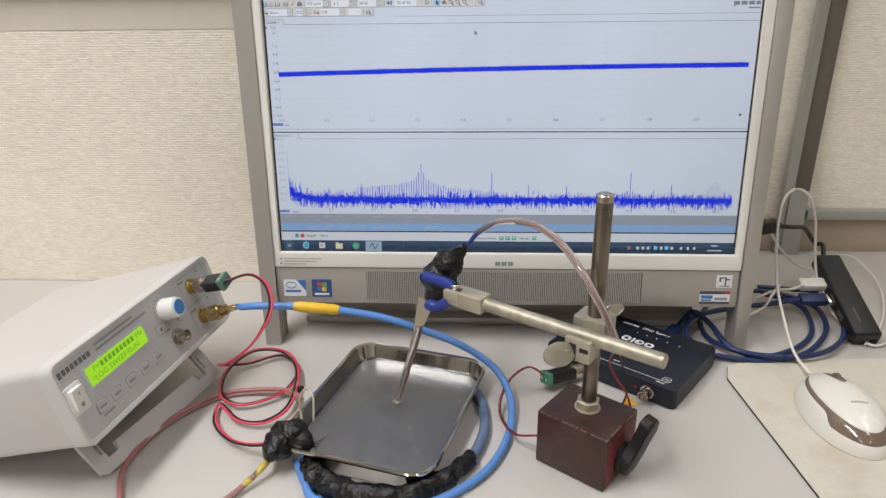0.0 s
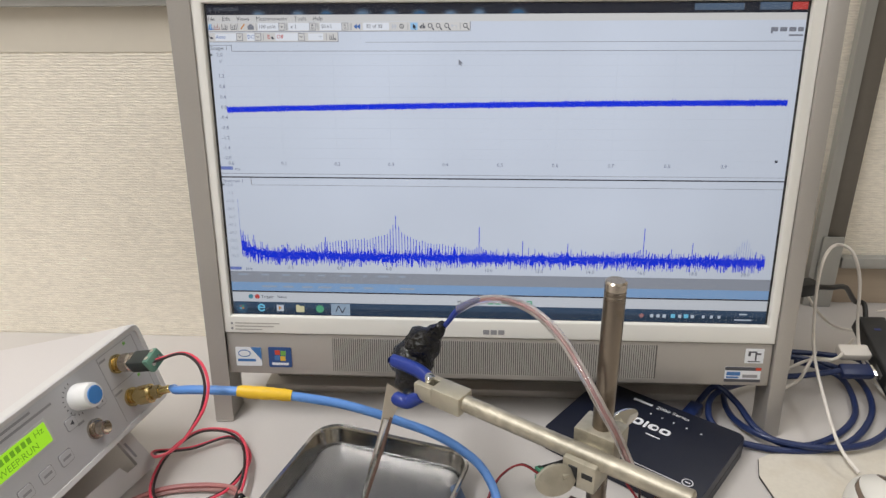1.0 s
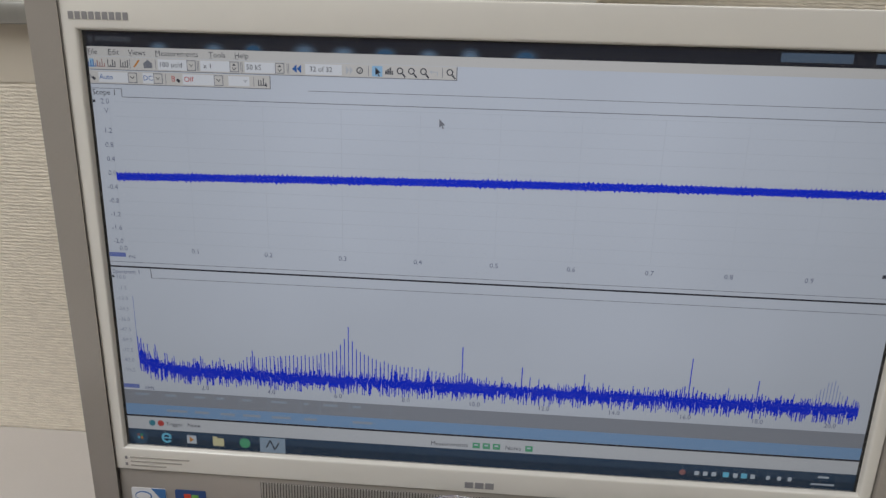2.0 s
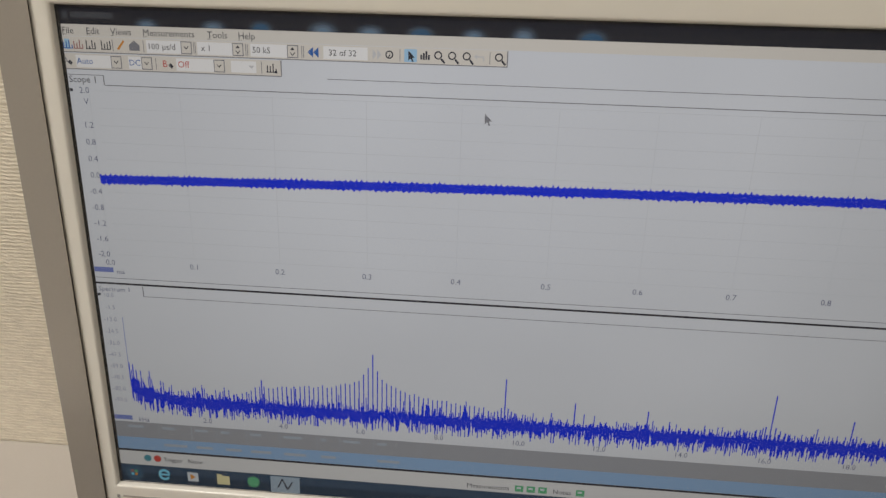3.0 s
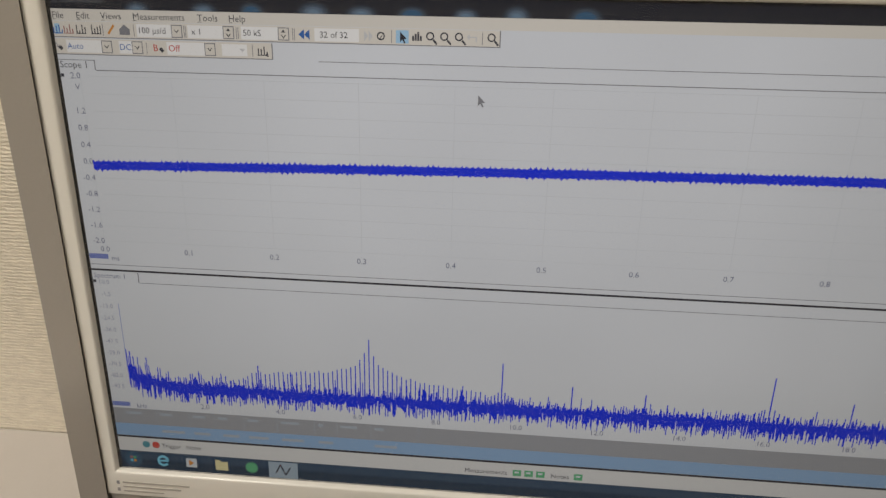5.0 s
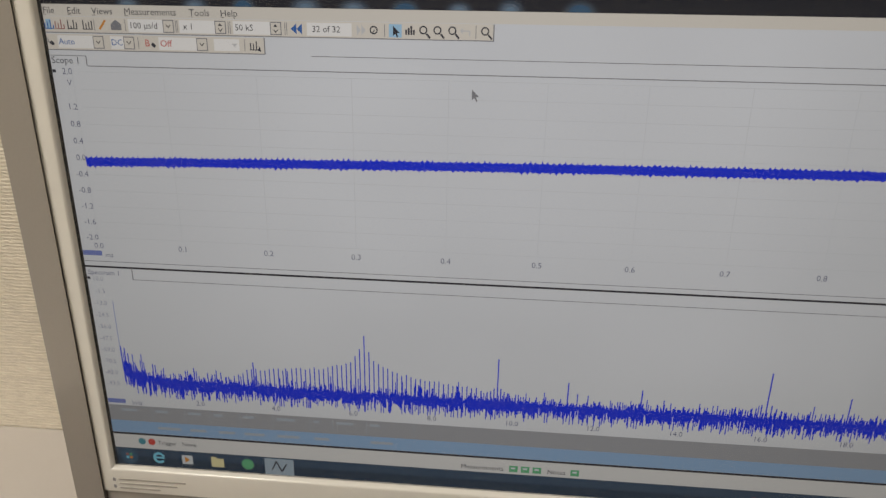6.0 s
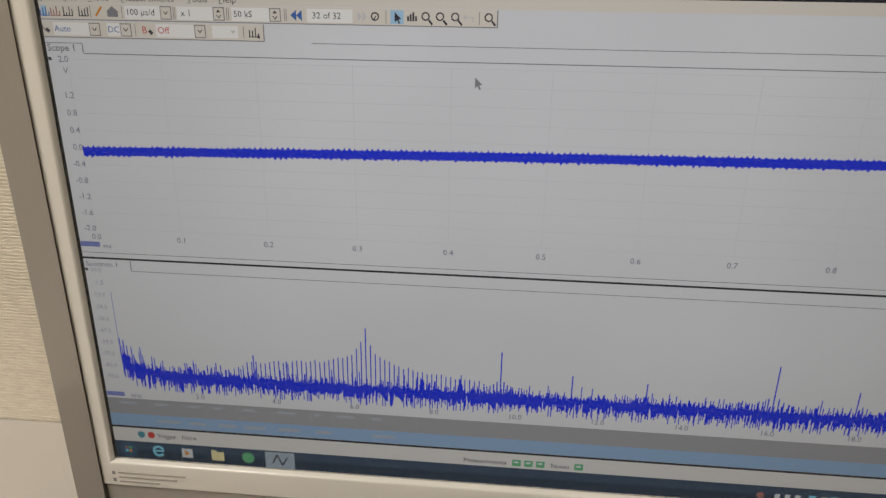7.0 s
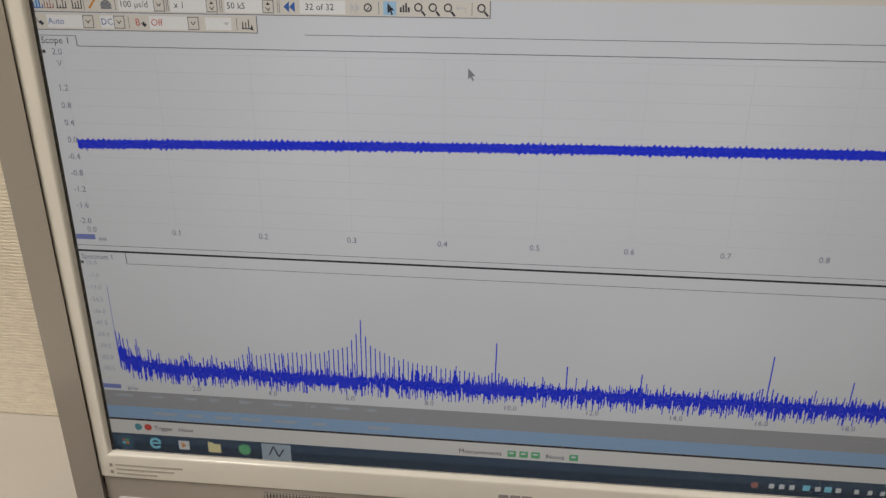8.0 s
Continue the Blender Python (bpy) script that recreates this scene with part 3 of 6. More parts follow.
def wave_icon(x, z, mat, kind):
    if kind == 0:
        return [rect(x - 0.0022, x + 0.0022, z - 0.0020, z - 0.0016)] + [rect(x - 0.0020 + 0.0013 * k, x - 0.0015 + 0.0013 * k, z - 0.002, z - 0.0006 + 0.0026 * abs(math.sin(1.9 * k + x * 70))) for k in range(4)]
    if kind == 1:
        return [[(x + 0.0018 * math.cos(a), z + 0.0005 + 0.0018 * math.sin(a)), (x + 0.0018 * math.cos(b), z + 0.0005 + 0.0018 * math.sin(b)), (x + 0.0012 * math.cos(b), z + 0.0005 + 0.0012 * math.sin(b)), (x + 0.0012 * math.cos(a), z + 0.0005 + 0.0012 * math.sin(a))]
                for a, b in [(2 * math.pi * k / 10, 2 * math.pi * (k + 1) / 10) for k in range(10)]] + [[(x + 0.001, z - 0.0012), (x + 0.0016, z - 0.0006), (x + 0.0032, z - 0.0024), (x + 0.0026, z - 0.003)]]
    return [[(x - 0.0024, z - 0.002), (x + 0.0024, z - 0.002), (x + 0.0024, z + 0.0004), (x, z + 0.0024), (x - 0.0024, z + 0.0004)]]


flat("tool_icon", -0.2190, -0.2166, 0.2298, 0.2342, S_PICK, 2)
for x, k, mat in ((-0.2177, 0, S_BLUEICON), (-0.2128, 0, S_REDSOFT), (-0.2070, 0, S_TEXT), (-0.2000, 0, S_TEXT), (-0.1867, 2, S_EDGE)):
    many("tool_icon", wave_icon(x, 0.232, mat, k), mat, 3)
for x in (-0.0513, -0.0453, -0.0390, -0.0252):
    many("magnifier_icon", wave_icon(x, 0.232, S_TEXT, 1), S_TEXT, 3)
many("pencil_icon", [[(-0.1948, 0.2305), (-0.1940, 0.2300), (-0.1910, 0.2338), (-0.1918, 0.2343)]], S_ORANGE, 3)
flat("pointer_button", -0.0660, -0.0605, 0.2293, 0.2347, S_PICK, 3)
pointer = [(0, 0), (0, -0.0042), (0.001, -0.0033), (0.0017, -0.0048), (0.0023, -0.0045), (0.0016, -0.003), (0.0029, -0.0029)]
many("pointer_icon", [[(-0.0642 + a, 0.2341 + b) for a, b in pointer]], S_BLACK, 4)
many("hand_icon", [rect(-0.0590 + 0.0011 * k, -0.0582 + 0.0011 * k, 0.2305, 0.2325 + 0.0008 * (k % 3)) for k in range(4)], S_TEXT, 3)
many("undo_icon", [rect(-0.0345, -0.0315, 0.2322, 0.2327), [(-0.0345, 0.2312), (-0.0345, 0.2337), (-0.0358, 0.2325)], rect(-0.0319, -0.0314, 0.2306, 0.2327)], S_BUTTON, 3)
many("forward_icon", [[(-0.0798, 0.2342), (-0.0798, 0.2298), (-0.0780, 0.232)], [(-0.0778, 0.2342), (-0.0778, 0.2298), (-0.0760, 0.232)]], S_BUTTON, 3)
many("rewind_icon", [[(-0.1085, 0.232), (-0.1060, 0.2342), (-0.1060, 0.2298)], [(-0.1060, 0.232), (-0.1036, 0.2342), (-0.1036, 0.2298)]], S_BLUEICON, 3)
many("compass_icon", wave_icon(-0.0725, 0.2316, S_TEXT, 1)[:10] + [[(-0.0732, 0.2312), (-0.0726, 0.2310), (-0.0716, 0.2330)]], S_DARKGREY, 3)
many("probe_icon", wave_icon(-0.1250, 0.2247, S_TEXT, 0) + [[(-0.1240, 0.2228), (-0.1226, 0.2242), (-0.1222, 0.2222)]], S_TEXT, 3)
many("pointer", [[(-0.030 + 1.1 * a, 0.2085 + 1.1 * b) for a, b in pointer]], S_EDGE, 5)
many("brand_mark", [rect(0.1955 + 0.0064 * k, 0.2005 + 0.0064 * k, 0.2275, 0.2305) for k in range(3)] + [rect(0.1955, 0.197, 0.2262, 0.2305), rect(0.2145, 0.2185, 0.2275, 0.2305), rect(0.2085, 0.2185, 0.2243, 0.2255)], S_EDGE, 2)

# the two graph panes
many("pane_rule", [rect(L + 0.019, R, 0.2142, 0.2146), rect(-0.10, R, 0.2206, 0.2209), rect(L, L + 0.019, 0.2186, 0.2189), rect(L + 0.0185, L + 0.019, 0.2145, 0.2188), rect(L, R, 0.1204, 0.1207), rect(L + 0.026, R, 0.1113, 0.1116), rect(L + 0.0255, L + 0.026, 0.1114, 0.1170)], S_EDGE, 2)
flat("pane_divider", L, R, 0.1172, 0.1182, S_BLACK, 3)
says("Scope 1", -0.2190, 0.2166, 0.0042, S_TEXT)
says("Spectrum 1", -0.2186, 0.1146, 0.0036, S_AXIS)
for k, text in enumerate(("2.0", "", "1.2", "0.8", "0.4", "0.0", "-0.4", "-0.8", "-1.2", "-1.6", "-2.0")):
    if text:
        says(text, -0.2100, 0.2118 - 0.00787 * k, 0.0040, S_AXIS, "RIGHT")
says("V", -0.2110, 0.2068, 0.0038, S_AXIS, "RIGHT")
for k in range(10):
    says("%.1f" % (k / 10), -0.2105 + 0.0426 * k, 0.1288, 0.0040, S_AXIS, "CENTER")
says("ms", -0.2080, 0.1242, 0.0036, S_AXIS)
for k in range(1, 11):
    says("%.1f" % (2 * k), -0.2090 + 0.0408 * k, 0.0425, 0.0040, S_AXIS, "CENTER")
says("kHz", -0.2060, 0.0405, 0.0036, S_AXIS)
for k in range(10):
    says("%.1f" % (10 - 11.5 * k), -0.2110, 0.1112 - 0.0066 * k, 0.0034, S_AXISPALE, "RIGHT")
many("axis_tag", [rect(L + 0.002, L + 0.0118, 0.1236, 0.1262), rect(L + 0.002, L + 0.0118, 0.0398, 0.0424)], S_TAG, 3)
many("axis_handle", [rect(L + 0.002, L + 0.0035, 0.2112, 0.2126), rect(L + 0.002, L + 0.0035, 0.1108, 0.1122), rect(0.2105, 0.2125, 0.1320, 0.1340)], S_TEXT, 3)
grid = [rect(-0.2075, 0.2130, 0.2118 - 0.00787 * k - 0.0001, 0.2118 - 0.00787 * k + 0.0001) for k in range(11)] + [rect(-0.2105 + 0.0426 * k - 0.0001, -0.2105 + 0.0426 * k + 0.0001, 0.133, 0.212) for k in range(11)]
many("graph_grid", grid, S_GRID, 2)


def trace(name, heights, x0, x1, mat, layer):
    """A thick trace drawn as one upright stroke after another: (low, high) for each step."""
    n = len(heights)
    step = (x1 - x0) / n
    return many(name, [rect(x0 + i * step, x0 + (i + 1.12) * step, lo, hi) for i, (lo, hi) in enumerate(heights)], mat, layer)


rng = random.Random(11)
wave = []
burst = [rng.uniform(0.3, 1.0) for k in range(170)]
for i in range(1500):
    x = i / 1500
    tooth = x * 166
    jag = abs((tooth % 1) * 2 - 1) ** 1.4 * burst[int(tooth)] * 0.0013
    dip = abs(((tooth + 0.45) % 1) * 2 - 1) ** 1.4 * burst[int(tooth) + 1] * 0.0012
    mid = 0.1706 + 0.0108 * x - 0.0045 * x * x + rng.uniform(-0.00012, 0.00012)
    wave.append((mid - 0.0016 - dip - rng.uniform(0, 0.0004), mid + 0.0016 + jag + rng.uniform(0, 0.0004)))
trace("scope_trace", wave, -0.2103, 0.2140, S_BLUE, 4).name = "scope_trace"
spectrum, spikes = [], []
for i in range(980):
    x = i / 980
    start = (0.012 * math.exp(-x * 70) + 0.0042 * math.exp(-x * 13)) * rng.uniform(0.5, 1.1)
    lo = 0.0502 + start * 0.5 - min(0.0064, abs(rng.gauss(0, 0.0038)))
    if rng.random() < 0.24:
        lo += rng.uniform(0.0010, 0.0030)
    hi = 0.0543 + start + abs(rng.gauss(0, 0.0022))
    if rng.random() < 0.2:
        hi += rng.uniform(0.0008, 0.0038) * (1 + 2.0 * math.exp(-x * 20))
    spectrum.append((max(lo, 0.0440), hi))
trace("spectrum_trace", spectrum, -0.2080, 0.2130, S_BLUE, 4)


def spike(x, h, w=0.0003):
    spikes.append(rect(x - w, x + w, 0.052, h))


for k in range(-40, 26):
    lift = 0.0105 - 0.00012 * abs(k) if k < 0 else 0.0095 - 0.00022 * k
    spike(-0.0801 + 0.00236 * k, 0.0560 + lift + 0.0225 / (1 + abs(k) * 0.75) - (0.006 if k < -26 else 0) * rng.random() + rng.uniform(-0.0008, 0.0008), 0.00027)
spike(-0.0129, 0.0787)
for k in (-3, -2, -1, 1, 2, 3):
    spike(-0.0129 + 0.0017 * k, 0.0575 + 0.0095 / (1 + abs(k)))
spike(0.1177, 0.0795)
for k in range(-5, 6):
    spike(0.1177 + 0.0024 * k, 0.0565 + 0.011 / (1 + abs(k)))
for x, h in ((-0.2060, 0.0730), (-0.2045, 0.070), (-0.1380, 0.0690), (-0.1210, 0.0665), (0.0220, 0.068), (0.0580, 0.066), (0.1560, 0.068)):
    spike(x, h)
many("spectrum_peak", spikes, S_BLUE, 4)
haze = [rect(0.183 + 0.0018 * k, 0.1834 + 0.0018 * k, 0.054, 0.058 + 0.018 * math.exp(-((k - 7) / 3.4) ** 2) * rng.uniform(0.6, 1)) for k in range(15)]
haze.append(rect(-0.2084, -0.2080, 0.06, 0.0995))
many("spectrum_side_peaks", haze, S_BLUEPALE, 3)

# measurement rows, status line and task bar
flat("table_head", L, R, 0.0290, 0.0385, S_BAND, 1)
flat("table_band", L, R, 0.0215, 0.0290, S_ROW, 1)
many("table_rule", [rect(x, x + 0.0003, 0.0300, 0.0380) for x in (-0.196, -0.178, -0.164, -0.148, -0.130, -0.110, -0.098, -0.080, -0.055)], S_TABLEPRINT, 2)
many("table_print", [rect(x, x + w, 0.0350, 0.0366) for x, w in ((-0.213, 0.009), (-0.194, 0.007), (-0.176, 0.007), (-0.162, 0.005), (-0.146, 0.006), (-0.128, 0.010), (-0.108, 0.003), (-0.096, 0.009), (-0.078, 0.005))]
     + [rect(x, x + w, 0.0246, 0.0262) for x, w in ((-0.194, 0.013), (-0.176, 0.009), (-0.160, 0.009), (-0.146, 0.011), (-0.128, 0.012), (-0.108, 0.008), (-0.078, 0.012))], S_TABLEPRINT, 2)
flat("status_edge", L, R, 0.0203, 0.0215, S_BLACK, 2)
flat("status_line", L, R, 0.0116, 0.0203, S_STATUS, 1)
says("Measurements", -0.0190, 0.0148, 0.0038, S_TEXT, "CENTER")
says("Notes", 0.0195, 0.0148, 0.0038, S_TEXT, "CENTER")
says("Trigger   None", -0.1950, 0.0163, 0.0036, S_TEXT)
many("status_button", [rect(x - 0.0022, x + 0.0022, 0.0130, 0.0168) for x in (-0.0027, 0.0034, 0.0095, 0.0290)], S_GREEN, 2)
many("status_button_mark", [rect(x - 0.0013, x + 0.0010, 0.0148, 0.0159) for x in (-0.0027, 0.0034, 0.0095, 0.0290)], S_PALE, 3)
for x, mat in ((-0.2040, S_TEAL), (-0.1985, S_RED)):
    many("status_dot", [[(x + 0.0021 * math.cos(2 * math.pi * k / 12), 0.0163 + 0.0021 * math.sin(2 * math.pi * k / 12)) for k in range(12)]], mat, 2)
flat("task_bar", L, R, 0.0, 0.0116, S_TASK, 1, "dark blue task bar")
flat("task_bar_sheen", L, R, 0.0064, 0.0116, S_TASK2, 2)
flat("task_button", -0.1362, -0.1202, 0.0008, 0.0110, S_TASKBTN, 3)
many("task_wave", [[(-0.1326, 0.004), (-0.1301, 0.0095), (-0.1292, 0.0095), (-0.1317, 0.004)], [(-0.1301, 0.0095), (-0.1274, 0.003), (-0.1264, 0.003), (-0.1292, 0.0095)], [(-0.1274, 0.003), (-0.1246, 0.008), (-0.1237, 0.008), (-0.1264, 0.003)]], S_TEXT, 4)


def disc(x, z, r, n=16):
    return [(x + r * math.cos(2 * math.pi * k / n), z + r * math.sin(2 * math.pi * k / n)) for k in range(n)]


many("start_button", [disc(-0.2125, 0.0062, 0.0050)], S_ORB, 3)
for dx, dz, mat_ in ((-0.0017, 0.0004, S_REDSOFT), (0.0003, 0.0004, S_GREEN), (-0.0017, -0.0016, S_CYAN), (0.0003, -0.0016, S_ORANGE)):
    flat("start_mark", -0.2125 + dx, -0.2125 + dx + 0.0015, 0.0064 + dz, 0.0064 + dz + 0.0015, mat_, 4)
many("task_icon", [[(-0.1955 + 0.0034 * math.cos(a) + 0, 0.0064 + 0.0036 * math.sin(a)), (-0.1955 + 0.0034 * math.cos(b), 0.0064 + 0.0036 * math.sin(b)), (-0.1955 + 0.002 * math.cos(b), 0.0064 + 0.0021 * math.sin(b)), (-0.1955 + 0.002 * math.cos(a), 0.0064 + 0.0021 * math.sin(a))] for a, b in [(0.3 + 0.45 * k, 0.75 + 0.45 * k) for k in range(12)]] + [rect(-0.1985, -0.1925, 0.0059, 0.0070)], S_CYAN, 3)
many("task_icon", [rect(-0.1825, -0.1765, 0.0035, 0.0092)], S_PALE, 3)
many("task_icon_mark", [[(-0.1808, 0.0045), (-0.1808, 0.0084), (-0.1780, 0.0064)]], S_ORANGE, 4)
many("task_icon", [rect(-0.1660, -0.1590, 0.0030, 0.0085), rect(-0.1660, -0.1630, 0.0085, 0.0095)], S_CREAM, 3)
many("task_icon", [disc(-0.1457, 0.0062, 0.0034)], S_GREEN, 3)
many("tray_icon", [rect(x, x + 0.0026, 0.0046, 0.0074) for x in (0.1275, 0.1325, 0.1375, 0.1500, 0.1600)], S_PALE, 3)
many("tray_icon", [disc(0.1205, 0.006, 0.0019)], S_REDSOFT, 3)
many("tray_icon", [rect(0.1440, 0.1475, 0.0045, 0.0078), rect(0.1545, 0.1580, 0.0045, 0.0078)], S_CYAN, 3)
many("tray_icon", [rect(x, x + 0.0022, 0.0046, 0.0072) for x in (0.1690, 0.1755, 0.1815)], S_PALE, 3)
many("clock_marks", [rect(0.1985, 0.2045, 0.0080, 0.0092), rect(0.1950, 0.2085, 0.0032, 0.0043)], S_PALE, 3)

# added sheet that veils the screen's blacks with a little glare
put("glare_film", box(L, R, -0.0016, -0.0013, 0.0, SH), GLARE_FILM, PC, "added clear film over the screen for its glare", MON, False)


def on_front(x, z, y):
    """A place on the computer's front, facing out."""
    return MON @ Matrix.Translation((x, y, z)) @ pose(0, 0, 0, 90)


# maker's marks and stickers, as plain shapes
for k in range(9):
    x = -0.2252 + 0.00368 * k
    put("maker_mark", box(x, x + 0.0027, -0.0048, -0.0044, 0.2540, 0.2578), PRINT_GREY, PC, "grey maker's mark", MON, False)
for i, x in enumerate((-0.0060, 0.0002, 0.0064)):
    put("maker_mark", box(x - 0.0026, x + 0.0026, -0.0049, -0.0044, -0.0118, -0.0078, 0.0001), PRINT_GREY, PC, "grey maker's mark", MON, False)
for z in (-0.0075, -0.0120):
    put("notice_print", box(-0.2215, -0.2199, -0.0048, -0.0044, z, z + 0.0020), PRINT_GREY, PC, "small grey mark", MON, False)
for k in range(3):
    put("notice_print", box(-0.2180, (-0.1800, -0.1850, -0.1950)[k], -0.0048, -0.0044, -0.0066 - 0.0028 * k, -0.0057 - 0.0028 * k), MARK_PALE, PC, "small pale grey notice", MON, False)


def sticker(name, x, z, w, h, mat, label, r=0.0012):
    return put(name, slab(rounded(w, h, r), 0.0, 0.0003), mat, PC, label, on_front(x, z, -0.0032), False)


s1 = sticker("sticker", -0.2091, -0.0375, 0.0225, 0.0175, STICKER_WHITE, "white and blue quarter-round badge sticker")
put("badge_corner", slab([(0.002, 0.0087), (0.0112, 0.0087), (0.0112, -0.003)], 0.0003, 0.0006), STICKER_BLUE, s1, "blue corner", on_front(-0.2091, -0.0375, -0.0032), False)
put("badge_ring", slab([(0.0055 * math.cos(2 * math.pi * k / 20) - 0.0035, 0.0034 * math.sin(2 * math.pi * k / 20) + 0.0030) for k in range(20)], 0.0003, 0.0006), STICKER_BLUE, s1, "", on_front(-0.2091, -0.0375, -0.0032), False)
put("badge_ring_middle", slab([(0.0047 * math.cos(2 * math.pi * k / 20) - 0.0035, 0.0026 * math.sin(2 * math.pi * k / 20) + 0.0030) for k in range(20)], 0.0006, 0.0008), STICKER_WHITE, s1, "", on_front(-0.2091, -0.0375, -0.0032), False)
put("badge_line", box(-0.0095, 0.0060, -0.0045, -0.0022, 0.0003, 0.0006), STICKER_BLUE, s1, "", on_front(-0.2091, -0.0375, -0.0032), False)
s2 = sticker("sticker", -0.1818, -0.0376, 0.0200, 0.0185, STICKER_NAVY, "dark blue badge sticker with four coloured squares")
for dx, dz, mat in ((-0.0040, 0.0045, STICKER_RED), (0.0010, 0.0040, STICKER_GREEN), (-0.0046, -0.0005, STICKER_BLUE), (0.0004, -0.0010, STICKER_YELLOW)):
    put("badge_square", box(dx - 0.0002, dx + 0.0042, dz - 0.0022, dz + 0.0020, 0.0003, 0.0006), mat, s2, "", on_front(-0.1818, -0.0376, -0.0032), False)
put("badge_line", box(-0.0072, 0.0072, -0.0072, -0.0050, 0.0003, 0.0006), STICKER_WHITE, s2, "", on_front(-0.1818, -0.0376, -0.0032), False)
s3 = sticker("sticker", 0.2136, -0.0264, 0.0150, 0.0130, STICKER_WHITE, "small white sticker with a black figure", 0.0003)
for a in ((-0.0050, 0.0010, 0.0030, 0.0042), (-0.0050, -0.0032, 0.0000, 0.0030), (0.0005, 0.0018, -0.0040, 0.0042), (0.0018, 0.0052, 0.0012, 0.0026), (-0.0050, 0.0050, -0.0052, -0.0044)):
    put("figure", box(*a, 0.0003, 0.0005), PRINT_DARK, s3, "", on_front(0.2136, -0.0264, -0.0032), False)
s4 = sticker("sticker", 0.2059, -0.0431, 0.0290, 0.0135, STICKER_WHITE, "white label sticker with dark and red bars", 0.0003)
for a, mat in (((-0.0145, 0.0145, 0.0037, 0.0067), PRINT_DARK), ((0.0100, 0.0145, 0.0040, 0.0064), STICKER_RED), ((-0.0145, 0.0145, -0.0067, -0.0042), PRINT_DARK), ((-0.0130, -0.0020, -0.0010, 0.0022), STICKER_BLUE), ((0.0000, 0.0120, -0.0026, 0.0000), PRINT_GREY), ((-0.0130, -0.0030, -0.0034, -0.0020), STICKER_BLUE)):
    put("label_bar", box(*a, 0.0003 if mat is not STICKER_RED else 0.0006, 0.0006 if mat is not STICKER_RED else 0.0008), mat, s4, "", on_front(0.2059, -0.0431, -0.0032), False)
put("indicator", box(0.2035, 0.2040, -0.0049, -0.0044, 0.2570, 0.2620), PRINT_GREY, PC, "", MON, False)
put("indicator", slab(rounded(0.0040, 0.0020, 0.0008), 0, 0.0003), PRINT_GREY, PC, "", on_front(0.2050, 0.2535, -0.0046), False)
put("indicator", slab(rounded(0.0020, 0.0020, 0.0008), 0, 0.0003), PRINT_GREY, PC, "", on_front(0.2165, 0.2535, -0.0046), False)



def rod_part(name, a, b, r, mat, parent, label="", seg=20, chamfer=0.0008):
    a, b = Vector(a), Vector(b)
    n = (b - a).length
    return put(name, lathe([(r - chamfer, 0), (r, chamfer), (r, n - chamfer), (r - chamfer, n)], seg, aim(a, b - a)), mat, parent, label)


# ---- the function generator on its bail ----
GEN = pose(-0.2878, -0.1487, 0.0838, -16.46, 0, 80.49)     # x along the panel, y into the case, z up the panel


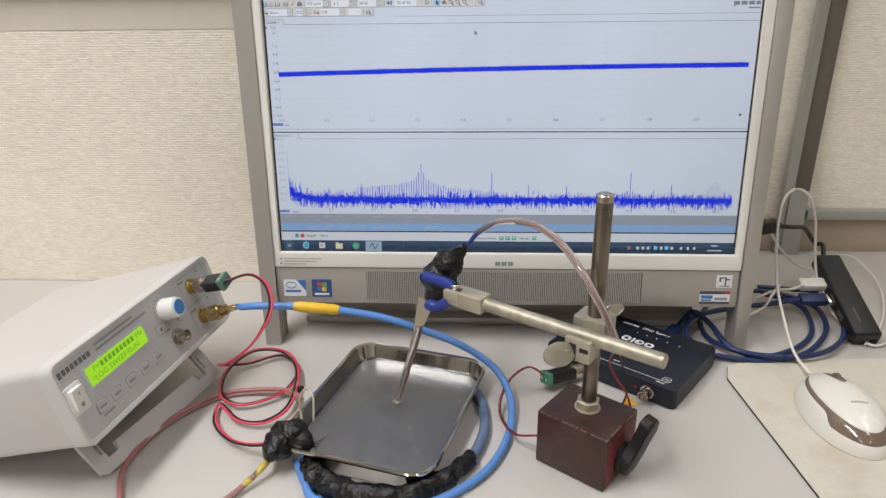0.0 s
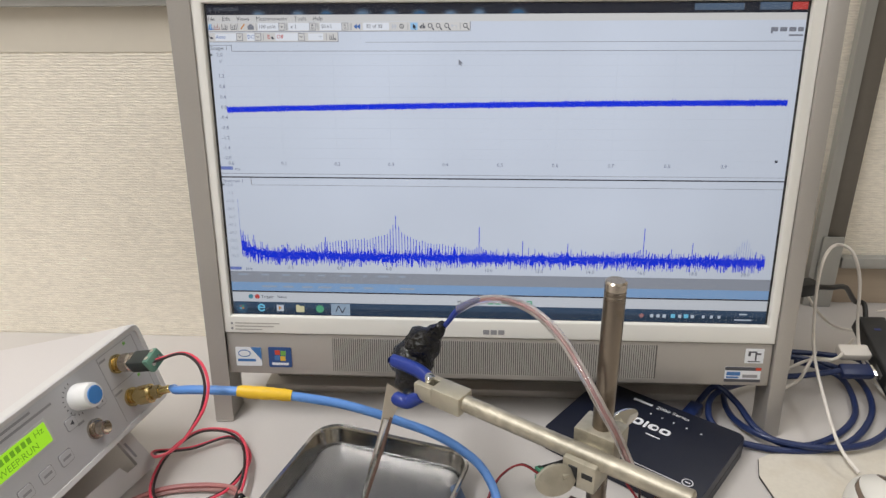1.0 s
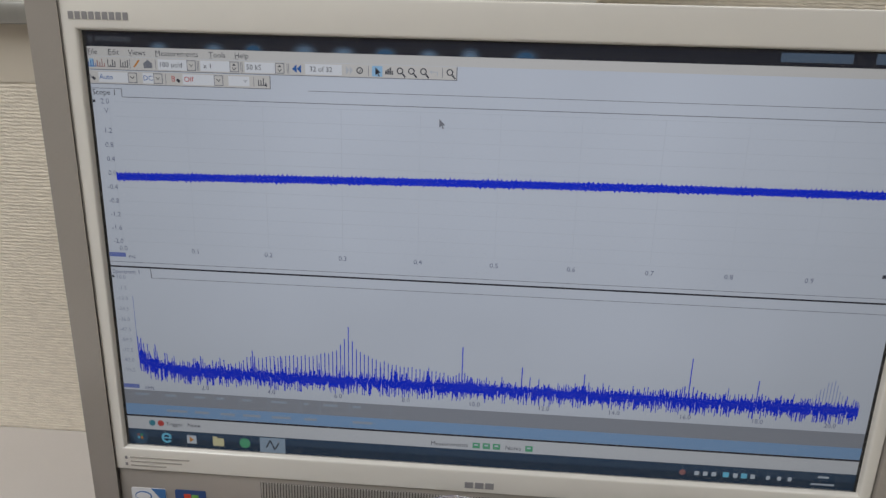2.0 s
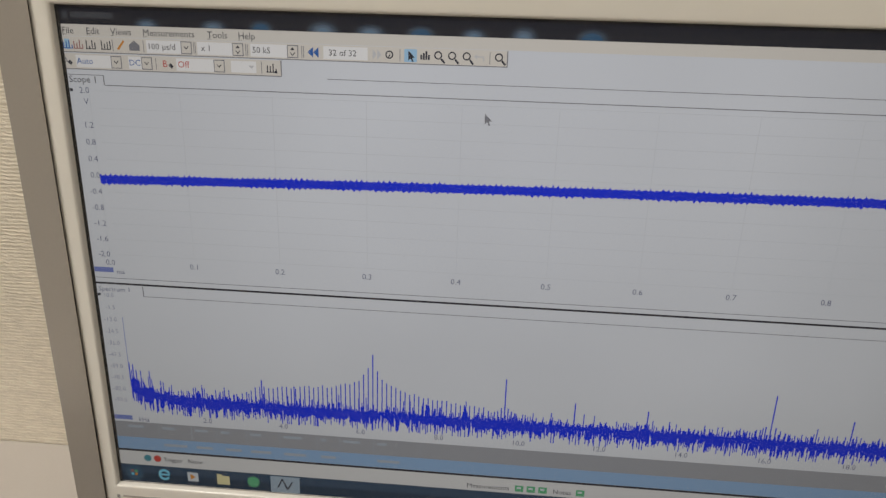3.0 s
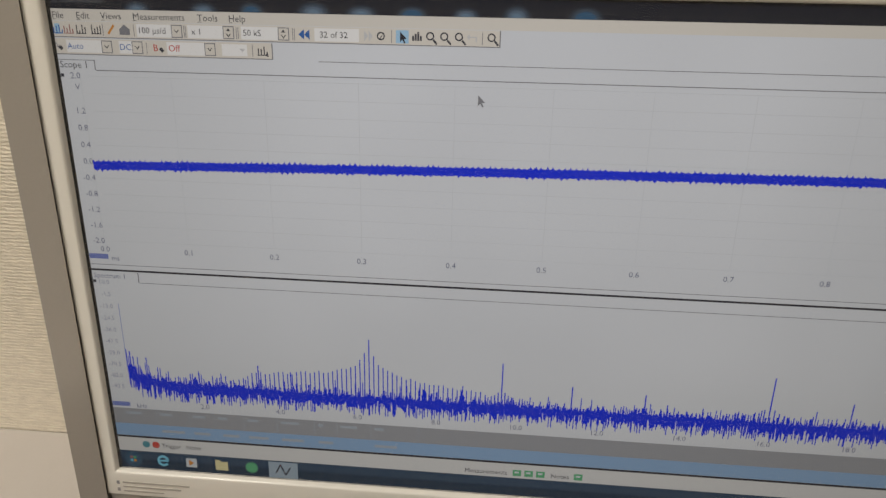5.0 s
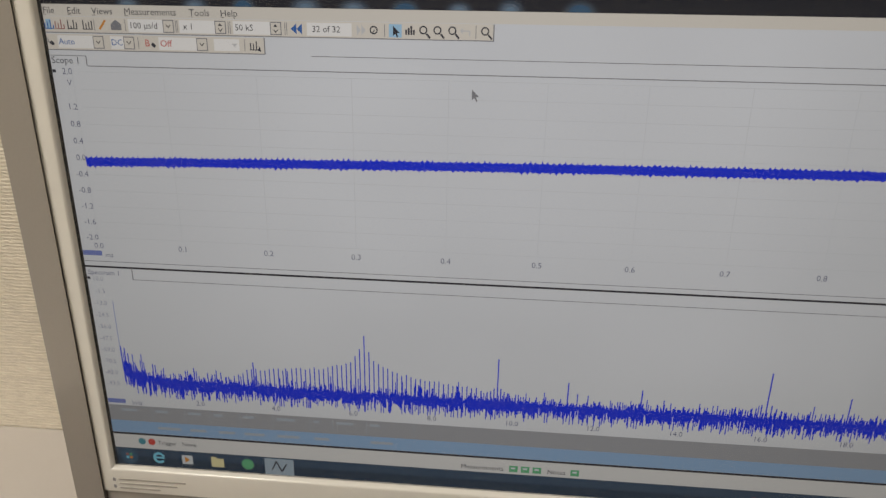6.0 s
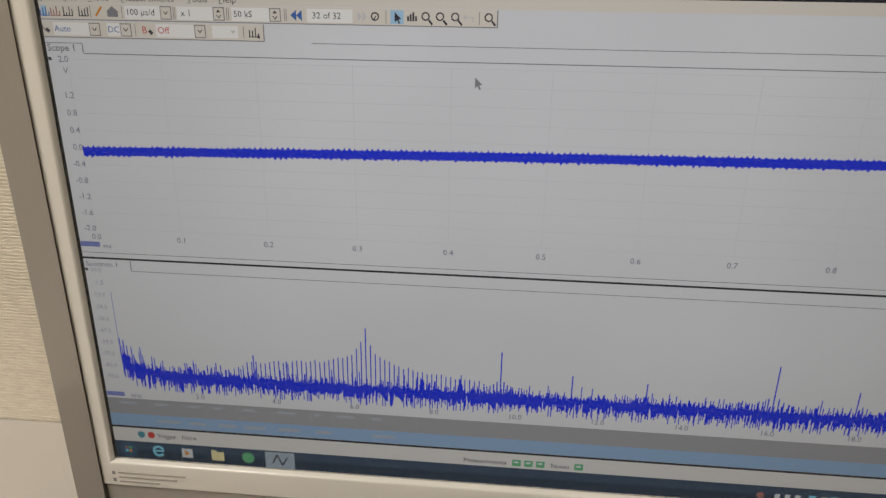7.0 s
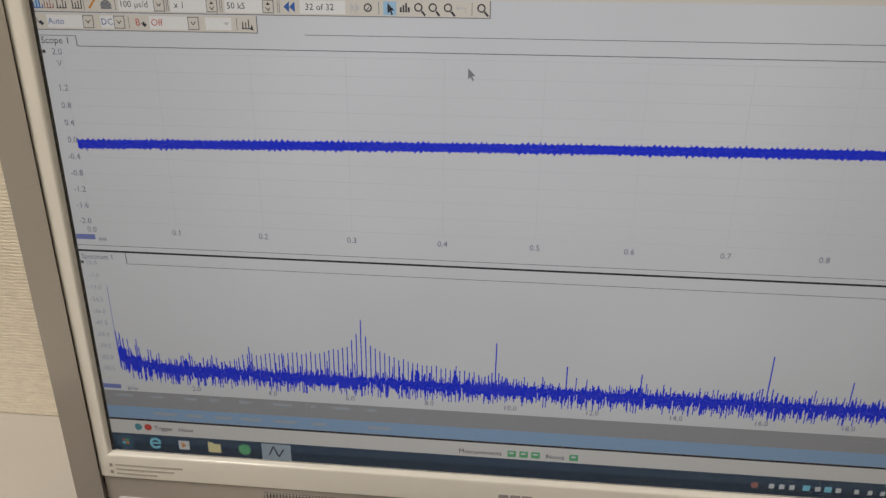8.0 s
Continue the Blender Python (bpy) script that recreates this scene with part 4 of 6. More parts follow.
def generator():
    g = thing("signal_generator", "pale grey signal generator propped on its bail, green display lit", "signal generator", at=(-0.36, -0.14, 0.0))
    W, H, D = 0.1985, 0.0655, 0.168
    case = slab(rounded(W, H, 0.007), -D, 0.0)
    put("case", case, CASE, g, "pale grey plastic case", GEN @ pose(0, 0, 0, 90))
    rim = bmesh.new()
    outer, inner = rounded(W + 0.001, H + 0.001, 0.0075), rounded(W - 0.007, H - 0.007, 0.005)
    vs = [[rim.verts.new((x, y, z)) for x, y in o] for o, z in ((outer, -0.010), (outer, 0.0015), (rounded(W - 0.001, H - 0.001, 0.0068), 0.0025), (inner, 0.0018), (inner, -0.002))]
    for a, b in zip(vs, vs[1:]):
        for i in range(len(a)):
            j = (i + 1) % len(a)
            rim.faces.new((a[i], a[j], b[j], b[i]))
    put("panel_rim", rim, PANEL_EDGE, g, "", GEN @ pose(0, 0, 0, 90))
    face = GEN @ pose(0, 0, 0, 90)          # x along, y up the panel, z out of it
    put("front_panel", slab(rounded(W - 0.006, H - 0.006, 0.005), 0.0, 0.0008), PANEL, g, "grey printed front panel", face, False)
    scr = put("display_frame", slab(rounded(0.0700, 0.0175, 0.0008), 0.0008, 0.0013), PANEL_EDGE, g, "", face @ pose(-0.0405, 0.0085, 0), False)
    put("display", slab(rounded(0.0660, 0.0142, 0.0006), 0.0013, 0.0017), LCD, scr, "yellow-green backlit text display", face @ pose(-0.0405, 0.0085, 0), False)
    base = face @ pose(-0.0405, 0.0085, 0.0019)
    words("*LOG SWEEP:RUN", 0.0060, LCD_TEXT, scr, base @ pose(-0.0305, -0.0032, 0), depth=0, align="LEFT", name="characters", stretch=1.10)
    words("F=", 0.0060, LCD_TEXT, scr, base @ pose(-0.0265, 0.0034, 0), depth=0, align="LEFT", name="characters", stretch=1.1)
    words("Hz", 0.0060, LCD_TEXT, scr, base @ pose(0.0225, 0.0034, 0), depth=0, align="LEFT", name="characters", stretch=1.1)
    for k in range(9):
        put("character", box(-0.0185 + 0.0044 * k, -0.0155 + 0.0044 * k, 0.0014, 0.0054, 0, 0.0001), LCD_TEXT, scr, "", base, False)
    sw = put("switch_frame", slab(rounded(0.0152, 0.0215, 0.0008), 0.0008, 0.0028), KNOB_WHITE, g, "white rocker power switch", face @ pose(-0.0898, 0.0028, 0))
    rk = slab(rounded(0.0105, 0.0165, 0.0006), 0.0, 0.0034)
    for v in rk.verts:
        if v.co.z > 0.001:
            v.co.z = 0.0016 + (v.co.y + 0.008) * 0.16
    put("rocker", rk, WHITE_GLOSS, sw, "", face @ pose(-0.0898, 0.0028, 0.0026))
    put("switch_mark", box(-0.0902, -0.0894, 0.0052, 0.0082, 0.0062, 0.0064), PRINT_GREY, sw, "", face, False)
    put("switch_mark", lathe([(0.0014, 0.0), (0.0018, 0.0001)], 14, face @ pose(-0.0898, -0.0020, 0.0050)), PRINT_GREY, sw, "", None, False)
    for x in (-0.0729, -0.0568, -0.0394, -0.0220, -0.0049):
        ring = put("button_ring", slab(rounded(0.0112, 0.0092, 0.0016), 0.0008, 0.0012), PRINT_GREY, g, "", face @ pose(x, -0.0145, 0), False)
        put("button", slab(rounded(0.0100, 0.0080, 0.0014), 0.0012, 0.0017), PANEL, ring, "", face @ pose(x, -0.0145, 0))
        put("button_word", box(x - 0.0034, x + 0.0034, -0.0155, -0.0137, 0.0018, 0.0019), PRINT_GREY, ring, "", face, False)
    for x, z in ((0.0100, 0.0020), (0.0385, 0.0010)):
        ring = put("button_ring", slab(rounded(0.0098, 0.0088, 0.0016), 0.0008, 0.0012), PRINT_GREY, g, "", face @ pose(x, z, 0), False)
        put("button", slab(rounded(0.0086, 0.0076, 0.0014), 0.0012, 0.0017), PANEL, ring, "", face @ pose(x, z, 0))
        put("arrow", slab([(x - 0.0018, z), (x + 0.0014, z + 0.0018), (x + 0.0014, z - 0.0018)], 0.0018, 0.0019), PRINT_DARK, ring, "", face, False)
    knob = put("knob", lathe([(0.0090, 0), (0.0094, 0.001), (0.0088, 0.012), (0.0082, 0.0145), (0.0070, 0.0152)], 28, face @ pose(0.0238, 0.0138, 0.0008)), KNOB_WHITE, g, "white tuning knob")
    put("knob_cap", lathe([(0.0062, 0.0), (0.0064, 0.0004), (0.0060, 0.0009)], 24, face @ pose(0.0238, 0.0138, 0.0160)), KNOB_BLUE, knob, "blue knob cap")
    for k in range(11):
        a = radians(100 + 16 * k)
        put("knob_tick", box(-0.0003, 0.0003, 0, 0.0014, 0, 0.0001), PRINT_DARK, g, "", face @ pose(0.0238 + 0.0112 * math.cos(a), 0.0138 + 0.0112 * math.sin(a), 0.00085, 0, 0, math.degrees(a) - 90), False)

    def socket(x, z, mat, name):
        s = put(name, lathe([(0.0072, 0), (0.0072, 0.0020), (0.0056, 0.0022), (0.0056, 0.0040), (0.0048, 0.0042), (0.0048, 0.0105), (0.0040, 0.0108), (0.0040, 0.0075)], 22, face @ pose(x, z, 0.0008)), mat, g, "metal coaxial socket")
        for a in (0, 180):
            put("lug", lathe([(0.0009, 0), (0.0009, 0.0014)], 8, face @ pose(x, z, 0.0085) @ pose(0, 0, 0, 0, 90, a) @ pose(0, 0, 0.0046)), mat, s)
        return s
    socket(0.0655, 0.0150, BRASS, "socket")
    socket(0.0650, -0.0135, BRASS, "socket")
    socket(0.0245, -0.0130, NICKEL, "socket")
    # printed marks: box outline round the outputs, small words
    for a in ((0.0510, 0.0900, 0.0268, 0.0272), (0.0510, 0.0514, -0.0262, 0.0272), (0.0510, 0.0900, 0.0004, 0.0008), (0.0900, 0.0904, -0.0262, 0.0272)):
        put("panel_line", box(*a, 0.0008, 0.00095), PRINT_GREY, g, "", face, False)
    for k in range(8):
        put("maker_mark", box(-0.0945 + 0.0042 * k, -0.0914 + 0.0042 * k, 0.0212 if k else 0.0205, 0.0252, 0.0008, 0.00095), PRINT_MID, g, "grey maker's mark", face, False)
    for x0, x1, z0 in ((-0.0560, -0.0120, 0.0252), (-0.0560, 0.0040, 0.0212), (-0.0760, -0.0640, -0.0225), (0.0520, 0.0600, -0.0050), (0.0520, 0.0585, 0.0225), (0.0140, 0.0200, -0.0035)):
        put("panel_word", box(x0, x1, z0, z0 + 0.0017, 0.0008, 0.00095), PRINT_GREY, g, "", face, False)
    for z in (0.0232, -0.0042):
        put("panel_symbol", box(0.0790, 0.0815, z, z + 0.0022, 0.0008, 0.001), STICKER_GREEN, g, "", face, False)
    # bail: a flat loop that holds the front up
    hinge_l, hinge_r = GEN @ Vector((-0.076, 0.042, -0.033)), GEN @ Vector((0.078, 0.042, -0.033))
    foot_l, foot_r = Vector((-0.3090, -0.2200, 0.002)), Vector((-0.2690, -0.0770, 0.002))
    up = (hinge_l + hinge_r) / 2 - (foot_l + foot_r) / 2
    side = (foot_r - foot_l).normalized()
    n = side.cross(up).normalized()
    bail = bmesh.new()
    c0 = (foot_l + foot_r) / 2
    ht, half = up.length, (foot_r - foot_l).length / 2

    def q(u, v, w):
        return c0 + side * u + up.normalized() * v + n * w
    inn = [(half - 0.013, ht), (half - 0.013, 0.010), (half - 0.024, 0.010), (half - 0.026, 0.017)]
    outl = [(-half, 0.004), (-half + 0.004, 0), (half - 0.004, 0), (half, 0.004), (half, ht)] + inn + [(-u, v) for u, v in inn[::-1]] + [(-half, ht)]
    lo, hi = [bail.verts.new(q(u, v, -0.002)) for u, v in outl], [bail.verts.new(q(u, v, 0.002)) for u, v in outl]
    bail.faces.new(lo[::-1])
    bail.faces.new(hi)
    for i in range(len(lo)):
        j = (i + 1) % len(lo)
        bail.faces.new((lo[i], lo[j], hi[j], hi[i]))
    put("bail", bail, PANEL_EDGE, g, "grey plastic folding bail", None, False)
    for u in (-half + 0.010, half - 0.010):
        put("bail_slot", box(-0.0010, 0.0010, -0.007, 0.007, 0, 0.0002), PRINT_GREY, g, "", Matrix.Translation(q(u, 0.022, 0.0021)) @ Matrix((side.to_4d(), up.normalized().to_4d(), n.to_4d(), (0, 0, 0, 1))).to_3x3().transposed().to_4x4(), False)
    for x in (-0.08, 0.08):
        put("rear_foot", lathe([(0.006, 0), (0.006, 0.007)], 14, Matrix.Translation(((GEN @ Vector((x, 0.158, -0.033))).x, (GEN @ Vector((x, 0.158, -0.033))).y, 0.0005))), BLACK, g, "black rubber foot")
    return g


generator()
FACE = GEN @ pose(0, 0, 0, 90)


def terminal_plug(name, base, way, length, label, turn=0.0):
    """A coaxial plug with a screw terminal block at its end."""
    p = thing(name, label, "connector", at=base)
    m = aim(base, way) @ pose(0, 0, 0, 0, 0, turn)
    put("collar", lathe([(0.0062, 0), (0.0070, 0.001), (0.0070, 0.009), (0.0058, 0.010), (0.0058, 0.013)], 20, m), NICKEL, p, "knurled metal collar")
    put("body", box(-0.0066, 0.0066, -0.0052, 0.0052, 0.010, length - 0.003, 0.0016), GREEN_DARK if "dark" in label else BLACK, p, "", m)
    blk = put("terminal_block", box(-0.0068, 0.0068, -0.0054, 0.0056, length - 0.0050, length, 0.0006), GREEN_GREY if "dark" in label else GREEN, p, "green screw terminal block", m)
    for s in (-0.0035, 0.0035):
        put("screw", lathe([(0.0016, 0), (0.0016, 0.0005)], 10, m @ pose(s, 0, length)), CHROME, blk)
        put("screw", lathe([(0.0016, 0), (0.0016, 0.0005)], 10, m @ pose(s, 0.0056, length - 0.0025, -90)), CHROME, blk)
    return p


def cable(name, points, r, mat, label, category="cable", seg=8):
    p = Vector(points[0])
    ob = tagged(part(name, tube([Vector(q) for q in points], r, seg), mat), label, category)
    return ob


OUT1 = FACE @ Vector((0.0655, 0.0150, 0.0085))
WAY1 = Vector((0.0336, -0.0117, 0.0106)).normalized()
terminal_plug("terminal_adapter", OUT1, WAY1, 0.034, "dark coaxial plug with green screw terminal on the generator output", 20)
OUT2 = FACE @ Vector((0.0650, -0.0135, 0.0085))
WAY2 = (FACE.to_3x3() @ Vector((0.10, 0.02, 1))).normalized()
gold = thing("coaxial_adapter", "gold-plated coaxial adapter on the generator output", "connector", at=OUT2)
put("collar", lathe([(0.0062, 0), (0.0072, 0.0006), (0.0072, 0.010), (0.0055, 0.0115)], 22, aim(OUT2, WAY2)), BRASS, gold)
put("hex_nut", lathe([(0.0046, 0.0115), (0.0050, 0.0118), (0.0050, 0.0175), (0.0040, 0.018)], 6, aim(OUT2, WAY2)), BRASS, gold)
put("sleeve", lathe([(0.0030, 0.018), (0.0030, 0.026), (0.0026, 0.027)], 14, aim(OUT2, WAY2)), BRASS, gold)

# ---- blue hose-like coaxial cable, taped in yellow ----
HOSE = [(-0.244, -0.090, 0.079), (-0.233, -0.0945, 0.0845), (-0.2207, -0.0980, 0.0875), (-0.1978, -0.0995, 0.0888), (-0.176, -0.0990, 0.0876), (-0.1541, -0.0974, 0.0851), (-0.1323, -0.0958, 0.0812), (-0.1104, -0.0941, 0.0760), (-0.0891, -0.0928, 0.0688), (-0.0679, -0.0912, 0.0598), (-0.0464, -0.0896, 0.0498), (-0.0263, -0.0909, 0.0384), (-0.0085, -0.0980, 0.0263), (0.0022, -0.1135, 0.0144), (0.0042, -0.1378, 0.0060), (-0.0008, -0.1660, 0.0042), (-0.0130, -0.1960, 0.0040), (-0.0310, -0.2190, 0.0040)]
HOSE_IN = [(-0.028, -0.098, 0.006), (-0.02, -0.123, 0.005), (-0.019, -0.155, 0.005), (-0.025, -0.18, 0.005), (-0.033, -0.196, 0.005)]
HOSE_L = [(-0.141, -0.239, 0.004), (-0.153, -0.222, 0.004), (-0.164, -0.2, 0.004), (-0.17, -0.181, 0.005), (-0.167, -0.165, 0.006)]
PAIR = [(-0.2395, -0.0964, 0.111), (-0.2213, -0.0965, 0.1172), (-0.2054, -0.1051, 0.1150), (-0.1962, -0.118, 0.1069), (-0.1954, -0.1302, 0.0965), (-0.2017, -0.1373, 0.0854), (-0.2129, -0.1364, 0.0711), (-0.2304, -0.1253, 0.0525), (-0.2540, -0.1020, 0.0296), (-0.27, -0.074, 0.012), (-0.247, -0.061, 0.006), (-0.218, -0.044, 0.005), (-0.194, -0.07, 0.005), (-0.2, -0.109, 0.006), (-0.23, -0.129, 0.006), (-0.254, -0.118, 0.008), (-0.262, -0.077, 0.008), (-0.246, -0.044, 0.01), (-0.214, -0.045, 0.01), (-0.193, -0.078, 0.01), (-0.187, -0.129, 0.008), (-0.203, -0.153, 0.006), (-0.228, -0.151, 0.006), (-0.252, -0.127, 0.005), (-0.246, -0.151, 0.005), (-0.227, -0.174, 0.006), (-0.207, -0.186, 0.01), (-0.188, -0.189, 0.014)]
PINK = [(-0.284, -0.246, 0.003), (-0.299, -0.207, 0.003), (-0.294, -0.163, 0.003), (-0.276, -0.129, 0.003), (-0.253, -0.108, 0.003), (-0.224, -0.102, 0.004), (-0.196, -0.106, 0.006), (-0.178, -0.127, 0.012)]
PROBE_LEAD = [(-0.186, -0.212, 0.012), (-0.192, -0.22, 0.008), (-0.2, -0.231, 0.005), (-0.207, -0.241, 0.004)]
TERM_WIRE = [(0.034, -0.098, 0.022), (0.02, -0.098, 0.03), (0.005, -0.1, 0.02), (-0.005, -0.12, 0.012), (-0.005, -0.14, 0.006), (0.005, -0.169, 0.012), (0.022, -0.181, 0.02)]
SHEATH = [(-0.0360, -0.1035, 0.1460), (-0.0255, -0.1063, 0.1613), (-0.0119, -0.1118, 0.1708), (0.0029, -0.1207, 0.1762), (0.0166, -0.1335, 0.1780), (0.0279, -0.1497, 0.1767), (0.0364, -0.1674, 0.1735), (0.0430, -0.1830, 0.1680), (0.0490, -0.1940, 0.1605), (0.0555, -0.1985, 0.1495), (0.0640, -0.1970, 0.1335), (0.0752, -0.1900, 0.1070)]
USB1 = [(0.177, 0.007, 0.0095), (0.186, 0.020, 0.012), (0.198, 0.022, 0.024), (0.212, 0.008, 0.017), (0.222, -0.020, 0.009), (0.246, -0.034, 0.005), (0.284, -0.019, 0.004), (0.318, 0.015, 0.004), (0.331, 0.062, 0.006), (0.315, 0.077, 0.012), (0.288, 0.074, 0.02)]
USB2 = [(0.187, -0.02, 0.008), (0.203, -0.031, 0.005), (0.244, -0.039, 0.004), (0.29, -0.029, 0.005), (0.33, 0.012, 0.006), (0.344, 0.056, 0.008), (0.33, 0.077, 0.012), (0.289, 0.091, 0.015), (0.238, 0.069, 0.015), (0.212, 0.038, 0.01), (0.208, 0.003, 0.006), (0.225, -0.029, 0.009), (0.264, -0.04, 0.009), (0.304, -0.033, 0.009), (0.34, -0.002, 0.008), (0.358, 0.042, 0.01), (0.356, 0.088, 0.014), (0.33, 0.098, 0.014), (0.294, 0.103, 0.014)]
USB3 = [(0.3165, 0.0491, 0.0264), (0.303, 0.0500, 0.0230), (0.285, 0.054, 0.017), (0.253, 0.055, 0.012), (0.199, 0.019, 0.02), (0.184, -0.007, 0.015), (0.19, -0.028, 0.008)]
WHITE1 = [(0.261, -0.1, 0.022), (0.271, -0.051, 0.02), (0.277, -0.009, 0.03), (0.285, 0.04, 0.05), (0.277, 0.041, 0.1), (0.278, 0.045, 0.135), (0.297, 0.067, 0.142), (0.307, 0.057, 0.14), (0.323, 0.064, 0.11), (0.338, 0.077, 0.06), (0.344, 0.069, 0.03), (0.352, 0.051, 0.012), (0.361, 0.017, 0.004), (0.369, -0.006, 0.003), (0.39, 0.002, 0.003)]
WHITE2 = [(0.289, 0.091, 0.09), (0.302, 0.084, 0.07), (0.346, 0.129, 0.03), (0.376, 0.136, 0.02)]
WHITE3 = [(0.274, 0.06, 0.02), (0.294, 0.061, 0.03), (0.31, 0.048, 0.04), (0.363, 0.12, 0.02)]
WHITE4 = [(0.258, 0.036, 0.012), (0.276, 0.04, 0.02), (0.285, 0.047, 0.03), (0.305, 0.075, 0.03)]
WHITE5 = [(0.418, 0.184, 0.02), (0.446, 0.197, 0.012), (0.449, 0.151, 0.006), (0.43, 0.093, 0.005), (0.397, 0.034, 0.005), (0.361, -0.006, 0.004)]
BLACKLEAD = [(0.281, 0.06, 0.105), (0.303, 0.07, 0.1), (0.328, 0.092, 0.09), (0.358, 0.125, 0.06), (0.376, 0.143, 0.035), (0.391, 0.155, 0.02)]
end2 = OUT2 + WAY2 * 0.026
HOSE = [tuple(OUT2 + WAY2 * 0.022), tuple(end2 + WAY2 * 0.004)] + HOSE[1:] + [(-0.060, -0.240, 0.004), (-0.100, -0.250, 0.004)] + HOSE_L
hose = thing("coaxial_cable", "light blue coaxial cable looping over the desk from the generator", "cable", at=(0.0, -0.16, 0.0))
put("jacket", tube(HOSE, [0.0024, 0.0027, 0.0030] + [0.0033] * (len(HOSE) - 3), 12, 8), BLUE_HOSE, hose)
line = spline(HOSE, 8)
mid = [p for p in line if -0.1860 < p.x < -0.1440 and p.z > 0.045]
put("tape", tube(mid, [0.0040] + [0.0046] * 5 + [0.0040], 14, smooth=False, rough=0.12), YELLOW, hose, "yellow tape wrapping")
inner = thing("taped_lead", "grey-blue lead wrapped in black putty under the tray", "cable", at=(-0.06, -0.19, 0.0))
put("jacket", tube(HOSE_IN, 0.0044, 12), GREY_BLUE, inner)


def putty_strip(points, r, seed):
    bm = tube(points, r, 30, 24)
    for v in bm.verts:
        d = noise.noise_vector(v.co * 120 + Vector((seed, 0, 0))) * 0.0024 + noise.noise_vector(v.co * 360) * 0.0009
        v.co += d
        v.co.z = max(v.co.z, 0.0006)
    return bm


put("putty", putty_strip([(-0.030, -0.190, 0.006), (-0.037, -0.204, 0.007), (-0.055, -0.223, 0.008), (-0.080, -0.238, 0.008), (-0.107, -0.238, 0.0085), (-0.131, -0.230, 0.0085), (-0.147, -0.217, 0.0075), (-0.158, -0.203, 0.006)], [0.0060, 0.0068, 0.0070, 0.0082, 0.0092, 0.0098, 0.0085, 0.0050], 3), TAPE_BLACK, inner, "lumpy glossy black putty")

# ---- the steel tray ----
TRAY_AT = pose(-0.0995, -0.1370, 0, 0, 0, -15.8)


def tray():
    t = thing("steel_tray", "shallow stainless steel tray with rolled rim and rounded corners", "tray", at=(-0.0945, -0.137, 0.0))
    W, D, H = 0.1270, 0.1620, 0.0200
    rings = [(W - 0.010, D - 0.010, 0.014, H - 0.0195, 0), (W - 0.008, D - 0.008, 0.015, H - 0.018, 0), (W - 0.0030, D - 0.0030, 0.017, H - 0.002, 0), (W - 0.0010, D - 0.0010, 0.018, H, 0), (W + 0.0035, D + 0.0035, 0.020, H + 0.0006, 0), (W + 0.0052, D + 0.0052, 0.021, H - 0.0004, 0), (W + 0.0052, D + 0.0052, 0.021, H - 0.0018, 0)]
    back = [(W + 0.0040, D + 0.0040, 0.020, H - 0.0020), (W + 0.0012, D + 0.0012, 0.019, H - 0.0012), (W - 0.0016, D - 0.0016, 0.018, H - 0.004), (W - 0.0070, D - 0.0070, 0.0155, 0.0010), (W - 0.010, D - 0.010, 0.014, 0.0)]
    bm = bmesh.new()
    vs = []
    for w, d, r, z, *_ in rings + back:
        vs.append([bm.verts.new((x, y, z)) for x, y in rounded(w, d, r, 8)])
    for a, b in zip(vs, vs[1:]):
        for i in range(len(a)):
            j = (i + 1) % len(a)
            bm.faces.new((a[i], a[j], b[j], b[i]))
    bm.faces.new(vs[0][::-1])
    bm.faces.new(vs[-1])
    bm.transform(pose(0, 0, 0.0008))
    put("pan", bm, STEEL_BRIGHT, t, "polished walls and rolled rim", TRAY_AT)
    put("pan_floor", slab(rounded(W - 0.0092, D - 0.0092, 0.0148, 8), 0.0014, 0.0019), STEEL, t, "dull scratched floor", TRAY_AT, False)
    put("water", slab(rounded(W - 0.0071, D - 0.0071, 0.0152, 8), 0.0020, 0.0074), WATER, t, "thin layer of clear water", TRAY_AT, False)
    return t


tray()

# ---- probe with blade, clamped over the tray ----
TIP, TOP = Vector((-0.0955, -0.1225, 0.0055)), Vector((-0.0640, -0.0990, 0.118))
AX = (TOP - TIP).normalized()
probe = thing("probe", "thin metal probe with black putty head, dipping into the tray", "probe", at=TIP)
put("needle", tube([TIP, TIP + AX * 0.004, TIP + AX * 0.05, TIP + AX * 0.074], [0.0012, 0.0022, 0.0026, 0.0028], 12, 6, smooth=False), CHROME, probe, "slim polished needle")
put("needle", tube([TIP + Vector((0.0030, -0.002, 0.006)), TIP + AX * 0.05 + Vector((0.0034, -0.001, 0)), TIP + AX * 0.074 + Vector((0.0034, 0, 0))], 0.0011, 8, smooth=False), BARE, probe)
put("tip_ring", lathe([(0.0042, 0), (0.0046, 0.0006), (0.0042, 0.0012), (0.0038, 0.0006)], 18, Matrix.Translation(TIP + Vector((0.001, 0.001, 0.0024)))), CHROME, probe)
blade = bmesh.new()
bx = AX.cross(Vector((0.35, -1, 0.1))).normalized()
bn = AX.cross(bx)
pts2 = [(-0.0028, 0.068), (0.0028, 0.068), (0.0070, 0.088), (0.0072, 0.094), (-0.0064, 0.100), (-0.0050, 0.086)]
lo = [blade.verts.new(TIP + AX * v + bx * u - bn * 0.0006) for u, v in pts2]
hi = [blade.verts.new(TIP + AX * v + bx * u + bn * 0.0006) for u, v in pts2]
blade.faces.new(lo[::-1])
blade.faces.new(hi)
